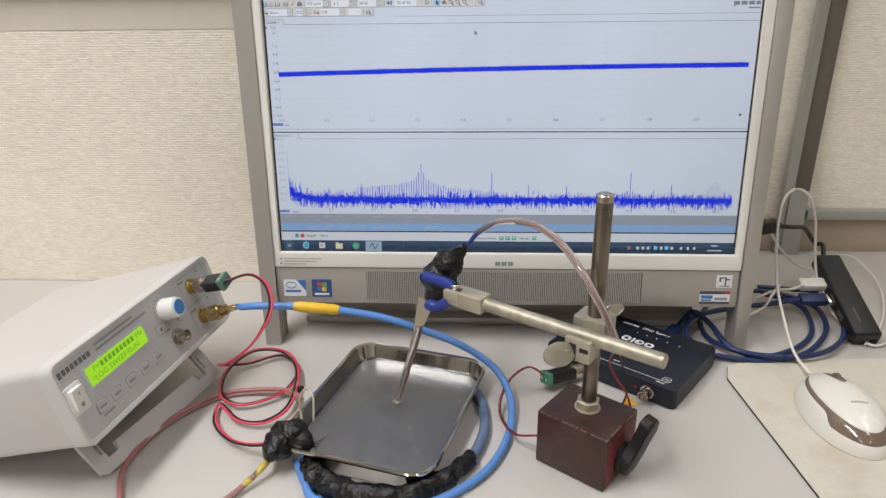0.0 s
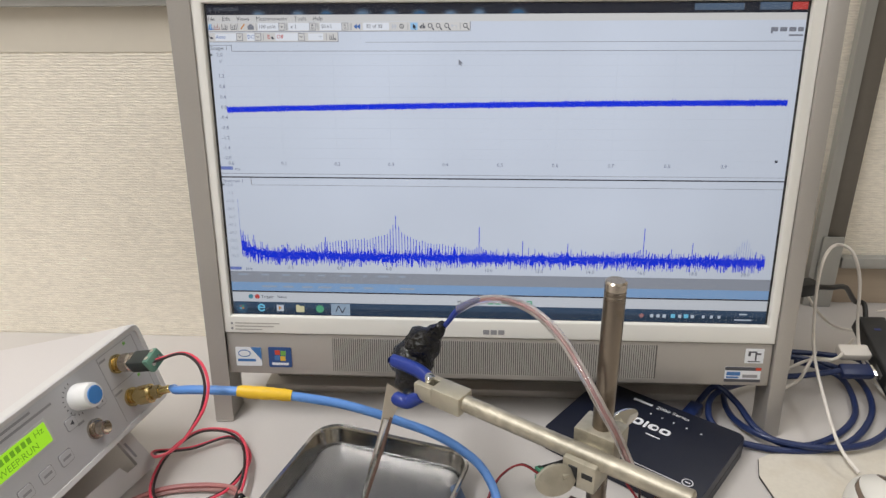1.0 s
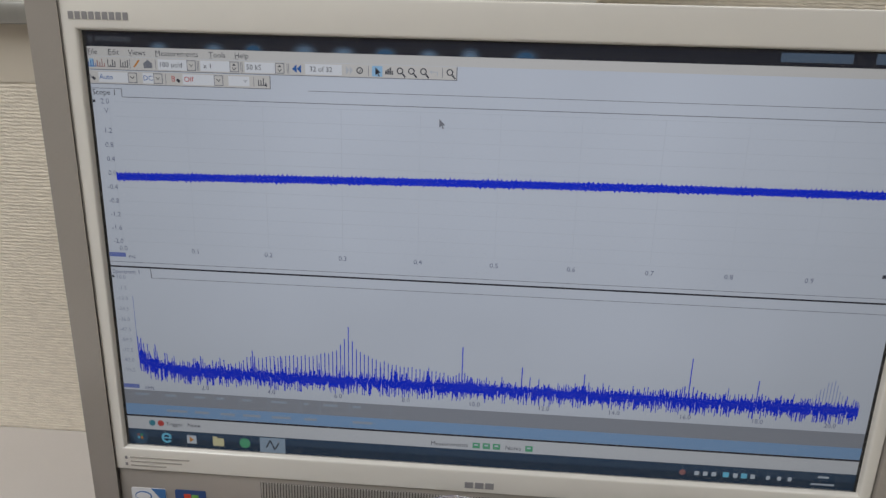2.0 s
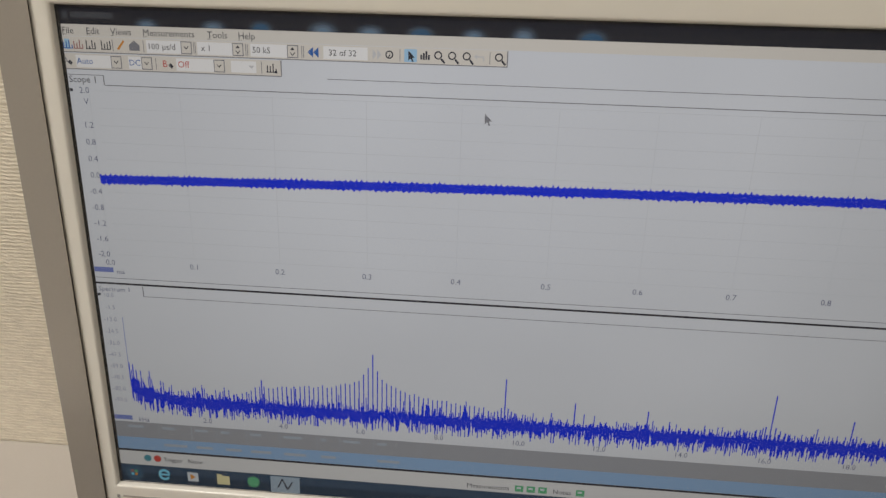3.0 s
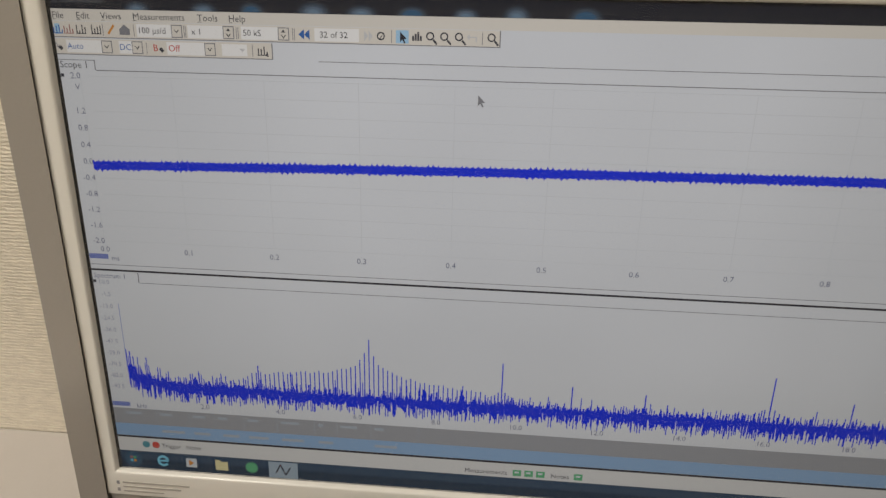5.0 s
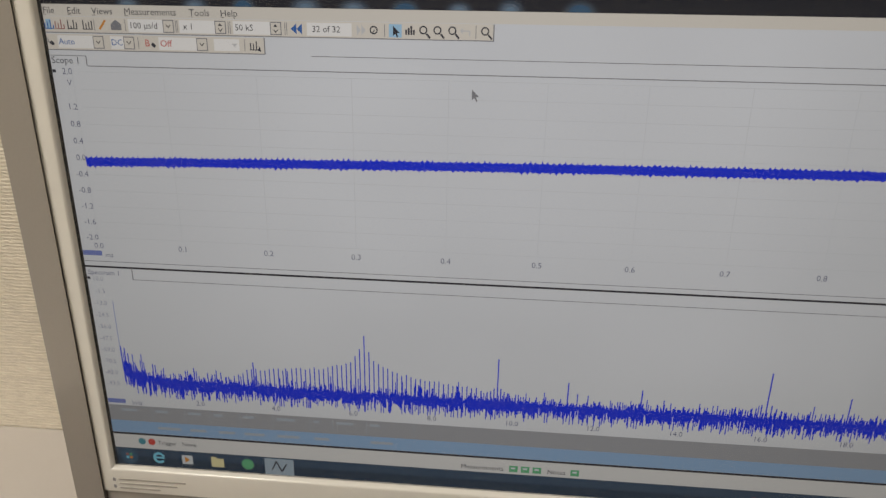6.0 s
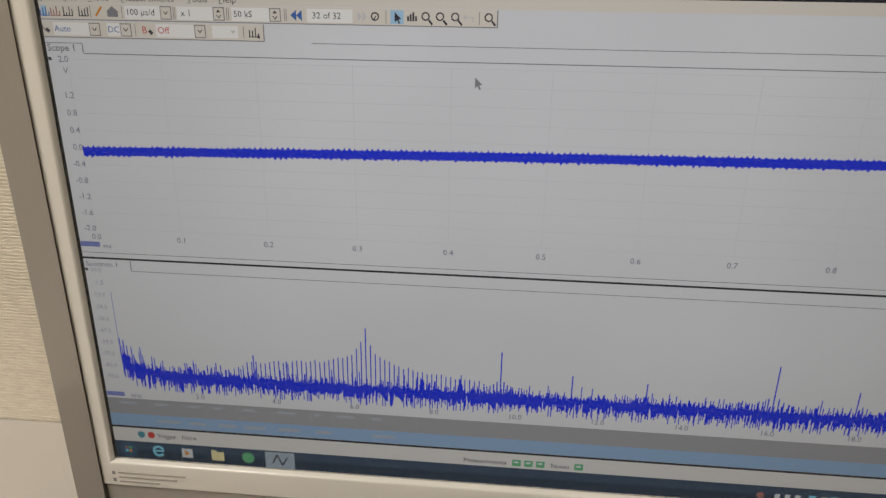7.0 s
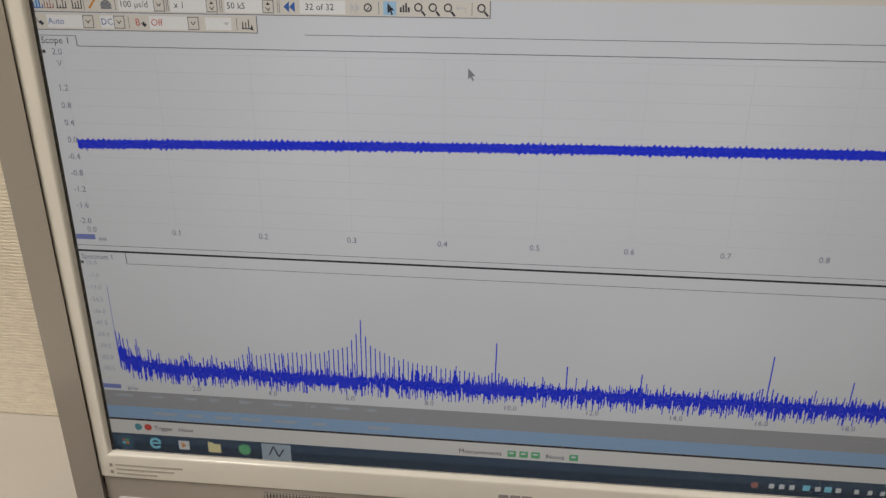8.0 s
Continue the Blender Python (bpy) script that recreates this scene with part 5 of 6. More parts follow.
for i in range(6):
    blade.faces.new((lo[i], lo[(i + 1) % 6], hi[(i + 1) % 6], hi[i]))
put("blade", blade, BONE, probe, "flat pale blade", None, False)
put("putty_head", lump([(-0.0590, -0.1010, 0.103, 0.0115), (-0.0580, -0.0970, 0.116, 0.0150), (-0.0500, -0.0970, 0.129, 0.0125), (-0.0410, -0.1040, 0.1430, 0.0050)], 5, 0.016, 4), TAPE_BLACK, probe, "lumpy glossy black putty head")

put("putty_neck", tube([(-0.0500, -0.0975, 0.1260), (-0.0450, -0.1000, 0.1350), (-0.0400, -0.1025, 0.1425), (-0.0352, -0.1040, 0.1490)], [0.0110, 0.0085, 0.0055, 0.0027], 14, rough=0.25), TAPE_BLACK, probe, "neck of putty round the lead")

# ---- magnetic stand ----
BASE = pose(0.0588, -0.1835, 0, 0, 0, -37.2)
stand = thing("magnetic_stand", "maroon magnetic base stand with steel post and clamp rod", "stand", at=(0.0588, -0.1835, 0.0))
put("magnet_base", box(-0.0292, 0.0292, -0.0245, 0.0245, 0.0006, 0.0472, 0.0012, 2), MAGNET, stand, "dark maroon enamelled magnet block", BASE)
put("side_plate", box(0.0290, 0.0296, -0.0225, 0.0225, 0.003, 0.0452), MAGNET_RED, stand, "worn red side plate", BASE)
rngw = random.Random(8)
for k in range(26):
    x = rngw.uniform(-0.028, 0.028)
    w = rngw.uniform(0.0006, 0.0030)
    put("chip", box(x - w, x + w, -0.0252, -0.0240 - rngw.uniform(0, 0.0006), 0.0462, 0.0474, 0.0002, 1), BARE, stand, "", BASE @ pose(0, 0.0005, -0.0001))
for k in range(8):
    y = rngw.uniform(-0.024, 0.024)
    put("chip", box(0.0284, 0.0295, y - 0.0012, y + 0.0012, 0.0464, 0.0474, 0.0002, 1), BARE, stand, "", BASE)
def switch_lever():
    """A slim lever: a round hub low on the plate, a waist, and a flared tip that leans up and away from it."""
    out = []
    for k in range(15):                                   # round the hub
        a = math.radians(150 + 240 * k / 14)
        out.append((0.0112 * math.cos(a), 0.0112 * math.sin(a)))
    out += [(0.0062, 0.0140), (0.0058, 0.0200), (0.0072, 0.0300)]
    for k in range(9):                                    # round the tip
        a = math.radians(-5 + 190 * k / 8)
        out.append((0.0092 * math.cos(a), 0.0345 + 0.0055 * math.sin(a)))
    out += [(-0.0072, 0.0300), (-0.0060, 0.0200), (-0.0072, 0.0110)]
    axis = Vector((0.0090, 0.0100, 0.0330)).normalized()
    face = (Vector((1, 0, 0)) - axis * axis.x).normalized()
    side = axis.cross(face)
    turn = Matrix((side, axis, face)).transposed().to_4x4()
    lever = put("lever", slab(out, 0.0, 0.0095, 0.0028, 3), BLACK, stand, "black switch lever", BASE @ Matrix.Translation((0.0312, 0.0020, 0.0175)) @ turn)
    put("lever_hub", lathe([(0.0125, 0), (0.0125, 0.0025), (0.0110, 0.0038)], 24, BASE @ pose(0.0296, 0.0020, 0.0175, 0, 90)), BLACK, lever)


switch_lever()
put("washer", lathe([(0.0098, 0), (0.0100, 0.0006), (0.0096, 0.0014)], 28, pose(0.059, -0.1804, 0.0472)), NICKEL_PALE, stand, "bright round washer")
put("nut", lathe([(0.0086, 0.0), (0.0092, 0.0006), (0.0092, 0.0056), (0.0082, 0.0064)], 6, pose(0.059, -0.1804, 0.0486, 0, 0, 15)), NICKEL_PALE, stand, "bright hex nut")
put("post", lathe([(0.0058, 0.0), (0.0058, 0.1596), (0.0055, 0.1598), (0.0055, 0.1606), (0.0058, 0.1608), (0.0058, 0.1618), (0.0055, 0.1620), (0.0055, 0.1628)], 28, pose(0.0595, -0.1804, 0.0500)), POST, stand, "oiled steel post with grooved top")
put("post_tip", lathe([(0.0054, 0.1627), (0.0058, 0.1630), (0.0059, 0.1660), (0.0059, 0.1672), (0.0050, 0.1682)], 28, pose(0.0595, -0.1804, 0.0500)), NICKEL, stand, "bright turned tip of the post")
R0, R1 = Vector((0.0985, -0.2285, 0.1182)), Vector((-0.0200, -0.1500, 0.1188))
RW = (R1 - R0).normalized()
rod_part("rod", R0, R1, 0.0053, ROD, stand, "nickel-plated cross rod")
turn = math.degrees(math.atan2(RW.y, RW.x))
put("post_clamp", box(-0.0125, 0.0125, -0.0105, 0.0100, -0.0090, 0.0090, 0.0012), NICKEL_DULL, stand, "cast clamp block on the post", Matrix.Translation((0.0590, -0.1804, 0.1180)) @ pose(0, 0, 0, 0, 0, turn))
near = R0 + RW * ((Vector((0.0590, -0.1804, 0.12)) - R0).dot(RW))
put("rod_clamp", box(-0.0100, 0.0100, -0.0090, 0.0090, -0.0135, 0.0040, 0.0012), NICKEL_DULL, stand, "cast clamp jaw under the rod", Matrix.Translation(near + Vector((0, 0, -0.0035))) @ pose(0, 0, 0, 0, 0, turn))
put("clamp_lip", box(-0.0085, 0.0085, -0.0075, -0.0050, -0.0160, 0.0000, 0.0008), GREY_DARK, stand, "", Matrix.Translation(near + Vector((-0.002, -0.004, -0.0050))) @ pose(0, 0, 0, 0, 0, turn))
# thin black blocks on the clamp face paint the shade inside its slots
for a in ((0.0005, 0.0060, 0.0086, 0.0094, -0.0125, 0.0005), (-0.0085, -0.0020, 0.0086, 0.0094, -0.0050, -0.0015), (0.0060, 0.0088, 0.0086, 0.0094, -0.0100, -0.0060)):
    put("slot_shade", box(*a, 0.0003, 1), BLACK, stand, "black block for the shade in a clamp slot", Matrix.Translation(near + Vector((0, 0, -0.0035))) @ pose(0, 0, 0, 0, 0, turn))
sc = near + Vector((-0.0120, -0.0060, -0.0080))
put("thumb_screw", tube([near + Vector((0, 0, -0.010)), sc + Vector((-0.002, -0.0015, -0.001))], 0.0024, 10, smooth=False), NICKEL_DULL, stand)
put("thumb_plate", slab([(0.0120 * math.cos(a), 0.0088 * math.sin(a)) for a in [2 * math.pi * k / 20 for k in range(20)]], -0.0011, 0.0011, 0.0006), NICKEL_DULL, stand, "oval thumb plate", Matrix.Translation(sc + Vector((-0.0050, -0.0035, -0.002))) @ pose(0, 0, 0, 68, 0, 20))
put("wing_screw", slab([(0.0105 * math.cos(a), 0.0048 * math.sin(a)) for a in [2 * math.pi * k / 20 for k in range(20)]], -0.0010, 0.0010, 0.0005), CHROME, stand, "bright wing of the back screw", Matrix.Translation((0.0740, -0.1680, 0.1240)) @ pose(0, 0, 0, 72, 0, 32))
put("back_screw", tube([(0.0600, -0.1790, 0.1200), (0.0720, -0.1700, 0.1230)], 0.0024, 10, smooth=False), NICKEL_DULL, stand)
# the spring clamp at the far end of the rod
H0 = R1
put("clamp_head", box(-0.0010, 0.0210, -0.0075, 0.0075, -0.0065, 0.0065, 0.0010), NICKEL_PALE, stand, "cast clamp head", Matrix.Translation(H0) @ pose(0, 0, 0, 0, 0, turn))
put("clamp_fork", box(0.0200, 0.0340, -0.0080, -0.0030, -0.0055, 0.0060, 0.0010), NICKEL_PALE, stand, "", Matrix.Translation(H0) @ pose(0, 0, 0, 0, 0, turn))
put("clamp_fork", box(0.0200, 0.0340, 0.0030, 0.0080, -0.0055, 0.0060, 0.0010), NICKEL_PALE, stand, "", Matrix.Translation(H0) @ pose(0, 0, 0, 0, 0, turn))
hp = Matrix.Translation(H0) @ pose(0, 0, 0, 0, 0, turn)
put("clamp_pin", lathe([(0.0026, 0), (0.0032, 0.0006), (0.0032, 0.0160), (0.0026, 0.0166)], 14, hp @ pose(0.0270, 0, -0.0070)), CHROME, stand)
for s, zz in ((-1, 0.002), (1, -0.010)):
    a, b, c_, d = (hp @ Vector(v) for v in ((0.0300, 0.0055 * s, zz * 0.4), (0.0380, 0.0080 * s, zz), (0.0450 - 0.003 * s, 0.0100 * s, zz), (0.0560 + 0.009 * -s, 0.0100 * s, zz)))
    put("finger", tube([a, b, c_, d, hp @ Vector((0.0580 + 0.009 * -s, 0.0098 * s, zz))], [0.0042, 0.0046, 0.0048, 0.0046, 0.0030], 12), BLUE_SLEEVE, stand, "blue vinyl-sleeved clamp finger")

# ---- clear tube from the probe head to the scope, with the two wires inside ----
tb = thing("sheathed_lead", "clear vinyl sheath with red and blue wires arching from the probe", "cable", at=SHEATH[0])
put("sheath", tube(SHEATH[1:], 0.0028, 12), CLEAR_TUBE, tb, "clear vinyl sheath")
put("core", tube(SHEATH, 0.0007, 8), PINK_WIRE, tb, "red wire")
put("core", tube([(p[0] + 0.0008, p[1] + 0.0010, p[2] - 0.0013) for p in SHEATH[3:]], 0.0009, 8), WHITE_CABLE, tb, "white wire")
put("core", tube([(p[0] + 0.0014, p[1] - 0.0008, p[2] + 0.0014) for p in SHEATH[:3]], [0.0016, 0.0020, 0.0018, 0.0008], 8), BLUE_SLEEVE, tb, "blue wire")
cable("lead_wire", SHEATH[-1:] + [(0.096, -0.119, 0.050), (0.103, -0.119, 0.022)] + [(0.096, -0.122, 0.006), (0.082, -0.112, 0.010)], 0.0009, BLACK_WIRE, "thin black and red wire hanging beside the post", "wire")
cable("lead_wire", SHEATH[-1:] + [(0.086, -0.119, 0.050), (0.094, -0.114, 0.030), (0.102, -0.120, 0.020)] + [(0.107, -0.124, 0.004), (0.103, -0.134, 0.003)], 0.0009, RED_DARK, "thin dark red wire hanging beside the post", "wire")
tagged(part("tape_flag", slab([(0.0, 0.0), (0.012, 0.001), (0.005, 0.009), (0.001, 0.008)], 0.0, 0.0016), YELLOW, None, "", pose(0.1015, -0.1215, 0.0075, 24, 10, 8)), "small folded flag of yellow tape on a wire", "tape")

# ---- USB oscilloscope ----
SCOPE = pose(0.1222, -0.0405, 0, 0, 0, -37.2)
scope = thing("usb_oscilloscope", "flat navy blue USB oscilloscope box with white print", "oscilloscope", at=(0.127, -0.04, 0.0))
put("case", slab(rounded(0.130, 0.0960, 0.004), 0.0010, 0.0195, 0.0015), PICO_BLUE, scope, "", SCOPE)
put("lid_groove", slab(rounded(0.1304, 0.0964, 0.004), 0.0094, 0.0100), BLACK, scope, "", SCOPE)
for x, y in ((-0.055, -0.036), (0.055, -0.036), (-0.055, 0.036), (0.055, 0.036)):
    put("foot", lathe([(0.004, 0), (0.004, 0.0012)], 12, SCOPE @ pose(x, y, 0.0)), BLACK, scope)
for x in (0.0400, -0.0230):
    s = put("socket", lathe([(0.0064, 0), (0.0064, 0.0015), (0.0048, 0.0017), (0.0048, 0.0105), (0.0038, 0.0107), (0.0038, 0.006)], 20, SCOPE @ pose(x, -0.0477, 0.0098, 90)), NICKEL, scope, "bright coaxial socket")
    put("lug", lathe([(0.0009, 0), (0.0009, 0.0016)], 8, SCOPE @ pose(x, -0.0562, 0.0146)), NICKEL, s)
put("indicator", lathe([(0.0016, 0), (0.0014, 0.0006)], 12, SCOPE @ pose(0.0283, -0.0477, 0.0100, 90)), INDICATOR_RED, scope, "small red indicator")
lid = SCOPE @ pose(0, 0, 0.0196)
words("2000 Series", 0.0062, PRINT_WHITE, scope, lid @ pose(0.0080, 0.0385, 0), depth=0, align="CENTER")
put("maker_mark", box(-0.0270, -0.0100, 0.0368, 0.0398, 0, 0.0001), PRINT_WHITE, scope, "", lid, False)
for k, (w, h) in enumerate(((0.0085, 0.0095), (0.0022, 0.0098), (0.0085, 0.0080), (0.0090, 0.0080))):
    x = (-0.0220, -0.0150, -0.0085, 0.0015)[k]
    ring = slab(rounded(w, h, min(w, h) * 0.4, 4), 0, 0.0001)
    mk = put("maker_mark", ring, PRINT_WHITE, scope, "white maker's mark", lid @ pose(x + 0.012, 0.0105, 0), False)
    if k in (0, 2, 3):
        put("mark_middle", slab(rounded(w * 0.45, h * 0.45, min(w, h) * 0.2, 4), 0.0001, 0.0002), PICO_BLUE, mk, "", lid @ pose(x + 0.012 + (0.0010 if k == 2 else 0), 0.0105, 0), False)
put("print_line", box(0.002, 0.014, -0.0010, 0.0002, 0, 0.0001), PRINT_WHITE, scope, "", lid, False)
put("print_line", box(-0.0200, 0.0480, -0.0395, -0.0388, 0, 0.0001), PRINT_WHITE, scope, "", lid, False)
put("print_mark", lathe([(0.0042, 0), (0.0042, 0.0001)], 18, lid @ pose(0.0510, -0.0350, 0)), PRINT_WHITE, scope, "", None, False)
put("print_mark_middle", lathe([(0.0034, 0), (0.0034, 0.0001)], 18, lid @ pose(0.0510, -0.0350, 0.0001)), PICO_BLUE, scope, "", None, False)
for x, y, w in ((0.0510, -0.0352, 0.0040), (0.0020, -0.0340, 0.0060), (0.0480, -0.0425, 0.0080), (-0.0060, 0.0265, 0.0012), (0.0040, 0.0265, 0.0012), (0.0140, 0.0265, 0.0012), (0.0250, 0.0265, 0.0012), (0.0370, 0.0265, 0.0012)):
    put("print_line", box(x - w / 2, x + w / 2, y - 0.0006, y + 0.0006, 0.0001, 0.0003), PRINT_WHITE, scope, "", lid, False)
terminal_plug("terminal_adapter", SCOPE @ Vector((-0.0230, -0.0540, 0.0098)), Vector((-0.0377, -0.0226, 0.004)), 0.042, "black coaxial plug with green screw terminal on the oscilloscope", 10)
cable("terminal_wire", TERM_WIRE, 0.0008, RED_DARK, "thin red wire from the green terminal to the stand", "wire")
cable("terminal_wire", [(x + 0.001, y + 0.003, max(0.0012, z - 0.002)) for x, y, z in TERM_WIRE], 0.0008, BLACK_WIRE, "thin black wire from the green terminal to the stand", "wire")

# ---- red and black generator lead, coiled, and the second probe ----
pair = thing("twin_lead", "loosely coiled red and black twin lead on the desk", "cable", at=(-0.22, -0.11, 0.0))
S1 = OUT1 + WAY1 * 0.034
PAIR = [tuple(S1)] + PAIR[1:]
put("red_wire", tube([(x, y, max(z, 0.0018)) for x, y, z in PAIR], 0.0011, 8), RED_WIRE, pair, "red wire")
beside = []
for k, p in enumerate(PAIR):
    way = Vector(PAIR[min(k + 1, len(PAIR) - 1)]) - Vector(PAIR[max(k - 1, 0)])
    off = Vector((way.y, -way.x, 0)).normalized() * 0.0024
    beside.append((p[0] + off.x, p[1] + off.y, max(0.0016, p[2] + 0.0008 * math.sin(k * 1.3))))
put("black_wire", tube(beside, 0.0010, 8), BLACK_WIRE, pair, "black wire")
pk = thing("probe_cable", "dull pink twin cable running across the desk", "cable", at=(-0.25, -0.13, 0.0))
put("jacket", tube(PINK, 0.0021, 8), PINK_WIRE, pk)
put("core", tube([(x + 0.001, y - 0.0038, max(0.0015, z - 0.001)) for x, y, z in PINK], 0.0014, 8), GREY_PINK, pk)
lp = thing("clip_probe", "black putty lump holding a wire clip at the tray's rim", "probe", at=(-0.175, -0.186, 0.0))
put("putty", lump([(-0.181, -0.190, 0.013, 0.0125), (-0.172, -0.182, 0.016, 0.0125), (-0.163, -0.186, 0.014, 0.0088), (-0.182, -0.178, 0.016, 0.0080), (-0.184, -0.200, 0.014, 0.0070)], 2, 0.013, 4), TAPE_BLACK, lp, "lumpy glossy black putty", Matrix.Translation((0.0032, -0.0082, 0.0070)))
put("wire_ring", tube([(-0.166, -0.172, 0.018), (-0.170, -0.158, 0.034), (-0.166, -0.152, 0.040), (-0.159, -0.158, 0.037), (-0.157, -0.170, 0.022)], 0.0010, 8), NICKEL_DULL, lp, "thin bare wire ring", Matrix.Translation((0.0010, -0.0030, 0.0020)))
put("bead", lump([(-0.170, -0.153, 0.0400, 0.0032)], 4, 0.003, 2), TAPE_BLACK, lp)
for k in range(5):
    put("strand", tube([(-0.158, -0.184, 0.012), (-0.150, -0.189 - 0.001 * k, 0.016 - 0.0015 * k), (-0.142 - 0.002 * k, -0.190 - 0.003 * k, 0.0225 - 0.002 * k)], 0.0004, 6), CHROME, lp)
put("lead_tape", tube([(-0.181, -0.200, 0.012)] + PROBE_LEAD[:3], [0.0028, 0.0027, 0.0024, 0.0022], 12, rough=0.2), YELLOW_OLD, lp, "yellow tape on the lead")
put("lead", tube(PROBE_LEAD[1:] + [(-0.222, -0.262, 0.003)], 0.0023, 10), GREY_PINK, lp, "pink lead")

# ---- mouse and mat ----
MATP = [(0.2065, -0.0680), (0.2130, -0.0480), (0.2240, -0.0420), (0.2680, -0.0375), (0.3080, -0.0325), (0.4300, -0.0260), (0.4400, -0.0340), (0.4560, -0.2700), (0.4480, -0.2800), (0.2330, -0.2750), (0.2270, -0.2680)]
mat_ = thing("mouse_mat", "cream mouse mat with a dark edge", "mouse mat", at=(0.33, -0.15, 0.0))
put("foam_base", slab(MATP, 0.0004, 0.0020), BLACK, mat_, "black foam underside")
put("mat_top", slab([(x * 0.999 + 0.0004, y) for x, y in MATP], 0.0020, 0.0026), PAD, mat_)
MOUSE = pose(0.2815, -0.1265, 0.0026, 0, 0, -1)        # y towards the cable end


def mouse():
    m = thing("computer_mouse", "glossy white wired mouse with smoked side bands, on the mat", "mouse", at=(0.2815, -0.1265, 0.0026))

    W2, L2, TOP = 0.0315, 0.0540, 0.0275
    N = 72

    def at(x, y, lift):
        r2 = min(0.9999, x * x + y * y)
        return Vector((x * W2, y * L2, 0.0010 + TOP * (1 - r2) ** 0.46 * (1 - 0.10 * y) + lift))

    def band(a):
        """How far the smoked band reaches outwards: closed at the front, slim at the sides, broad at the rear."""
        s = math.sin(a)
        front = min(1.0, max(0.0, (0.93 - s) / 0.25))
        rear = min(1.0, max(0.0, (-0.36 - s) / 0.22))
        rear = rear * rear * (3 - 2 * rear)
        return 0.02 + 0.30 * front + 0.42 * rear

    def ring(e):
        """One closed line on the shell: 0..1 on the top, 1..2 across the band, 2..3 down the side to the rim."""
        out = []
        for i in range(N):
            a = 2 * math.pi * i / N
            inner = Vector((0.03 + 0.73 * math.cos(a), 0.04 + 0.85 * math.sin(a)))
            outer = Vector((math.cos(a), math.sin(a)))
            if e <= 1:
                q = Vector((0.02, 0.06)).lerp(inner, e)
            elif e <= 2:
                q = inner.lerp(outer, (e - 1) * band(a))
            else:
                q = inner.lerp(outer, band(a) + (e - 2) * (1 - band(a)))
            out.append((q.x, q.y))
        return out

    def zone(levels, lift):
        bm = bmesh.new()
        rows = [[bm.verts.new(at(x, y, l)) for x, y in ring(e)] for e, l in zip(levels, lift)]
        for p, q in zip(rows, rows[1:]):
            for i in range(len(p)):
                j = (i + 1) % len(p)
                bm.faces.new((p[i], p[j], q[j], q[i]))
        if levels[0] < 0.1:
            bm.faces.new(rows[0])
        return bm

    def patch(x0, y0, rx, ry, lift, power=2.0, n=28):
        """A piece that follows the shell, raised a little above it and closed down at its edge."""
        bm = bmesh.new()
        rows = []
        for f, l in ((0.05, lift), (0.35, lift), (0.7, lift), (0.93, lift), (1.0, lift * 0.4), (1.02, -0.0008)):
            row = []
            for i in range(n):
                a = 2 * math.pi * i / n
                c, s = math.cos(a), math.sin(a)
                row.append(bm.verts.new(at(x0 + rx * f * math.copysign(abs(c) ** (2 / power), c), y0 + ry * f * math.copysign(abs(s) ** (2 / power), s), l)))
            rows.append(row)
        bm.faces.new(rows[0])
        for p, q in zip(rows, rows[1:]):
            for i in range(n):
                j = (i + 1) % n
                bm.faces.new((p[i], p[j], q[j], q[i]))
        return bm

    put("top_shell", zone((0.02, 0.2, 0.4, 0.6, 0.75, 0.88, 0.96, 1.0, 1.02), (0, 0, 0, 0, 0, 0, 0, -0.0003, -0.0012)), MOUSE_WHITE, m, "glossy white top shell", MOUSE)
    put("side_band", zone((0.99, 1.1, 1.4, 1.7, 1.95, 2.02), (-0.0010, -0.0007, -0.0006, -0.0006, -0.0007, -0.0012)), SMOKE, m, "smoked translucent band", MOUSE)
    put("lower_shell", zone((1.97, 2.02, 2.15, 2.35, 2.55, 2.75, 2.9, 2.999), (-0.0012, -0.0002, 0, 0, 0, 0, 0, -0.0006)), MOUSE_WHITE, m, "white lower shell", MOUSE)
    put("underside", slab([(math.cos(a) * W2, math.sin(a) * L2) for a in [2 * math.pi * k / 40 for k in range(40)]], 0.0004, 0.0016), MOUSE_WHITE, m, "", MOUSE)
    put("wheel_slot", patch(0.12, 0.56, 0.17, 0.30, 0.0005), SMOKE, m, "smoked wheel strip", MOUSE)
    put("wheel", lathe([(0.0050, 0), (0.0068, 0.0008), (0.0068, 0.0044), (0.0050, 0.0052)], 24, MOUSE @ Matrix.Translation(at(0.12, 0.56, -0.0052)) @ pose(0, 0, 0, 0, 90)), GREY_DARK, m, "grey scroll wheel")
    put("maker_mark", patch(0.06, -0.30, 0.22, 0.020, 0.0001, 6.0), MARK_PALE, m, "", MOUSE)
    return m


mouse()

# ---- cables and hub beside the computer ----
cable("mouse_cable", [tuple(MOUSE @ Vector((-0.006, 0.0525, 0.010)))] + WHITE1[1:], 0.0014, WHITE_CABLE, "white mouse cable looping up behind the mat", "cable", 10)
cable("white_cable", WHITE2, 0.0013, WHITE_CABLE, "thin white cable behind the computer")
cable("white_cable", WHITE3, 0.0015, WHITE_CABLE, "thin white cable behind the computer")
cable("white_cable", WHITE4, 0.0015, WHITE_CABLE, "thin white cable behind the computer")
cable("thin_cord", WHITE5, 0.0010, WHITE_CABLE, "thin whitish cord curving round the hub")
cable("usb_cable", USB1, 0.0027, NAVY_CABLE, "thick navy blue USB cable coiled on the desk", seg=10)
cable("usb_cable", USB2, 0.0027, NAVY_CABLE, "thick navy blue USB cable coiled on the desk", seg=10)
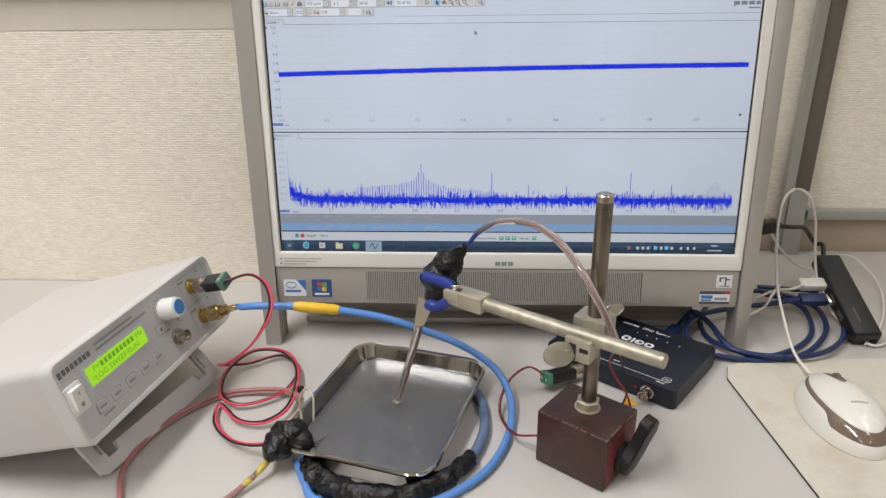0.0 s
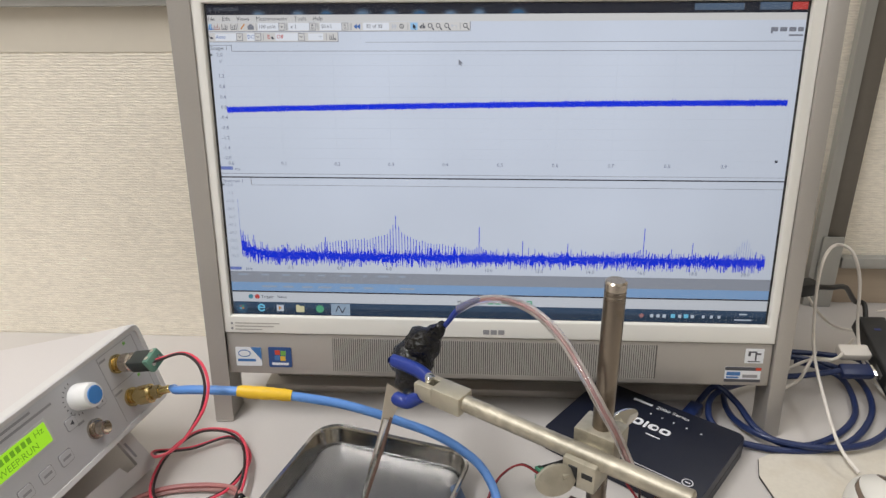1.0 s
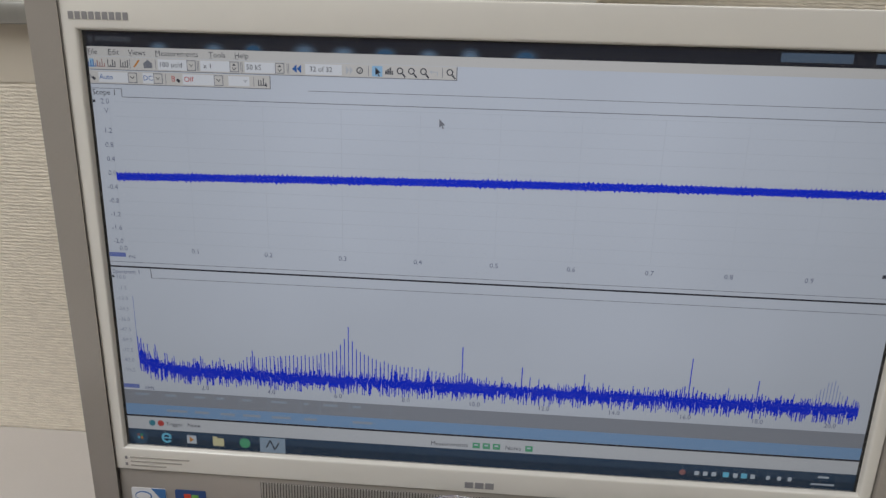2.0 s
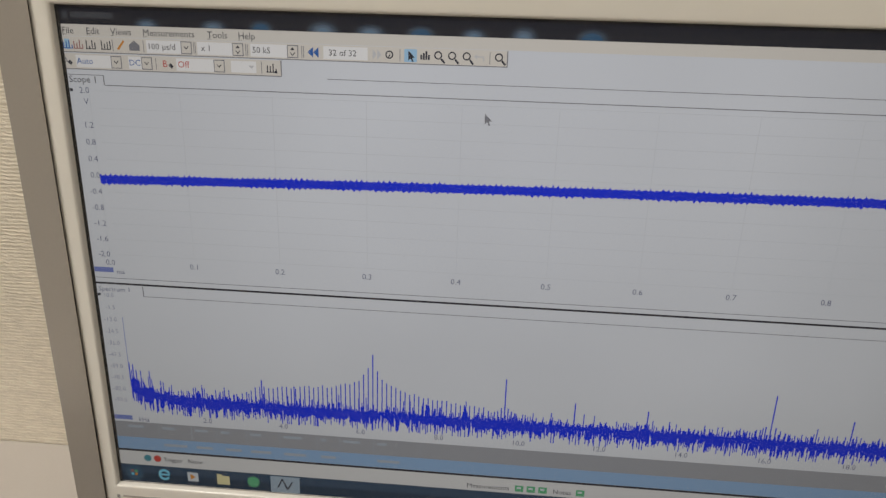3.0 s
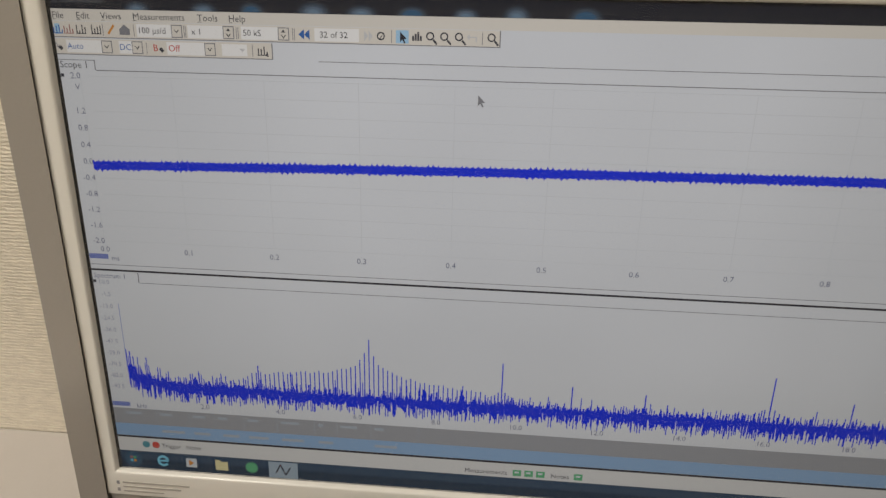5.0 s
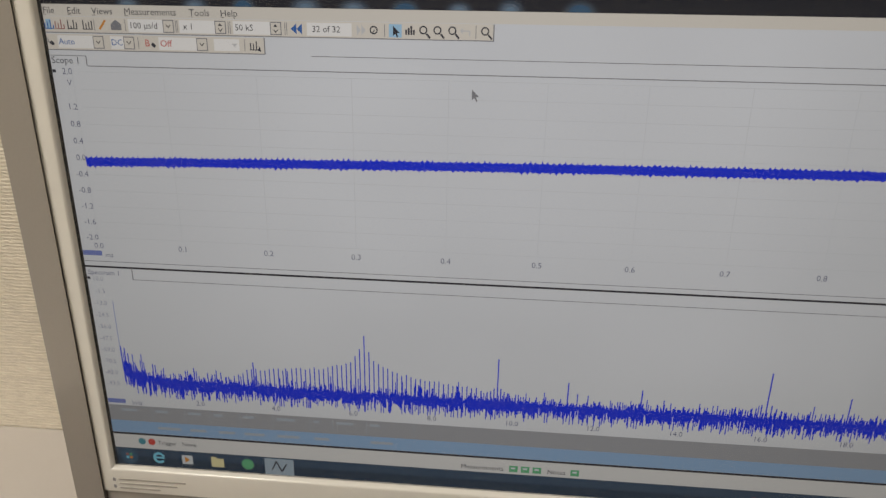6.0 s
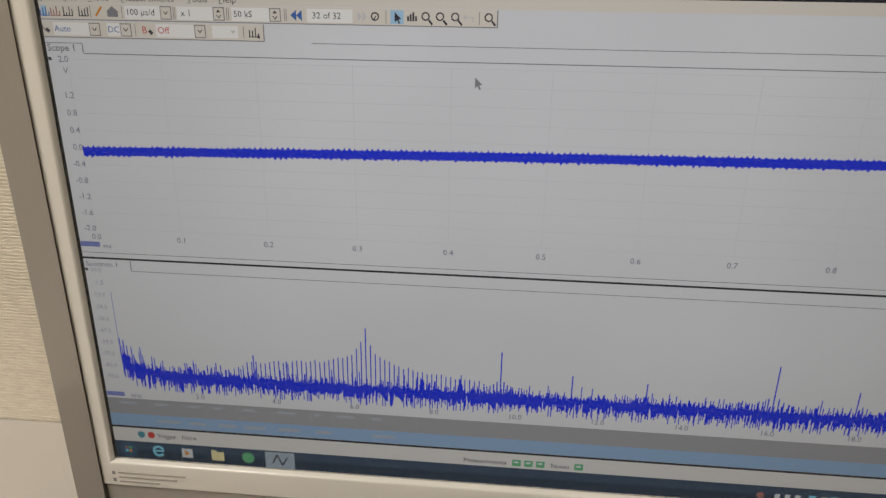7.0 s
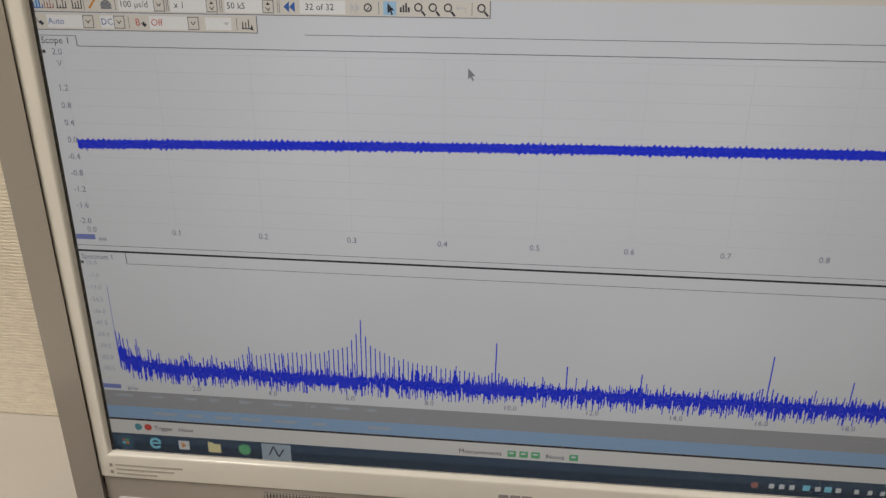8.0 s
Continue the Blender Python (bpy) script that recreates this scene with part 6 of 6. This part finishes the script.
cable("usb_cable", USB3, 0.0027, NAVY_CABLE, "thick navy blue USB cable coiled on the desk", seg=10)
HUB0, HUB1 = Vector((0.3600, 0.0030, 0.0075)), Vector((0.3590, 0.1020, 0.0460))
HW = (HUB1 - HUB0).normalized()
hub = thing("usb_hub", "slim black USB hub propped on its cables", "usb hub", at=(0.3625, 0.003, 0.0))
hm = Matrix.Translation(HUB0) @ HW.to_track_quat("Y", "Z").to_matrix().to_4x4()
HL = (HUB1 - HUB0).length
put("body", box(-0.0105, 0.0165, -0.005, HL + 0.002, -0.006, 0.011, 0.0025, 3), BLACK, hub, "", hm)
put("indicator", box(-0.0005, 0.0055, HL - 0.016, HL - 0.0140, 0.0110, 0.0113), HUB_LED, hub, "small blue lamp", hm, False)
put("end_cap", box(-0.0090, 0.0150, -0.0058, -0.0040, -0.005, 0.009), BLACK_GLOSS, hub, "", hm)
for y in (0.020, 0.042, 0.064):
    put("port", box(-0.0110, -0.0100, y, y + 0.013, -0.001, 0.005), GREY_DARK, hub, "", hm, False)
put("side_print", box(-0.0010, 0.0010, 0.010, 0.030, 0.0110, 0.0112), PRINT_DARK, hub, "", hm, False)
usb = thing("usb_plug", "navy blue moulded USB plug in the hub", "plug", at=hm @ Vector((-0.03, 0.048, 0)))
put("moulding", box(-0.0440, -0.0160, 0.0430, 0.0560, -0.003, 0.005, 0.0018), NAVY_CABLE, usb, "", hm)
put("metal_end", box(-0.0160, -0.0085, 0.0435, 0.0555, -0.0015, 0.0035, 0.0003), CHROME, usb, "bright metal end", hm)
wp = thing("usb_plug", "white moulded USB plug in the hub", "plug", at=hm @ Vector((-0.03, 0.07, 0)))
put("moulding", box(-0.0380, -0.0100, 0.0640, 0.0780, -0.003, 0.006, 0.0025), WHITE_CABLE, wp, "", hm)
cable("hub_lead", BLACKLEAD[:4] + [(0.364, 0.118, 0.060), tuple(hm @ Vector((0, HL - 0.002, 0.002)))], 0.0024, BLACK, "black lead from the computer to the hub", seg=10)
bp = thing("usb_plug", "black USB plug in the computer's side", "plug", at=(0.262, 0.055, 0.105))
put("moulding", box(-0.006, 0.022, -0.007, 0.007, -0.006, 0.006, 0.0015), BLACK, bp, "", pose(0.262, 0.052, 0.106, 0, 0, 20))
put("collar", box(-0.014, -0.006, -0.006, 0.006, -0.0045, 0.0045, 0.0008), BLACK_GLOSS, bp, "", pose(0.262, 0.052, 0.106, 0, 0, 20))
sp = thing("usb_plug", "navy blue USB plug in the back of the oscilloscope", "plug", at=SCOPE @ Vector((0.0150, 0.0550, 0.010)))
put("moulding", box(0.0090, 0.0210, 0.0480, 0.0760, 0.004, 0.0150, 0.0018), NAVY_CABLE, sp, "", SCOPE)

# ---- ceiling lamps that light the room ----
for lx, ly, watts in LAMPS:
    cl = thing("ceiling_light", "long white fluorescent ceiling light, switched on", "ceiling light", "ceiling lights", (lx, ly, CEIL - 0.001))
    put("housing", box(lx - 0.14, lx + 0.14, ly - 0.62, ly + 0.62, CEIL - 0.055, CEIL - 0.001, 0.006), CEILING, cl)
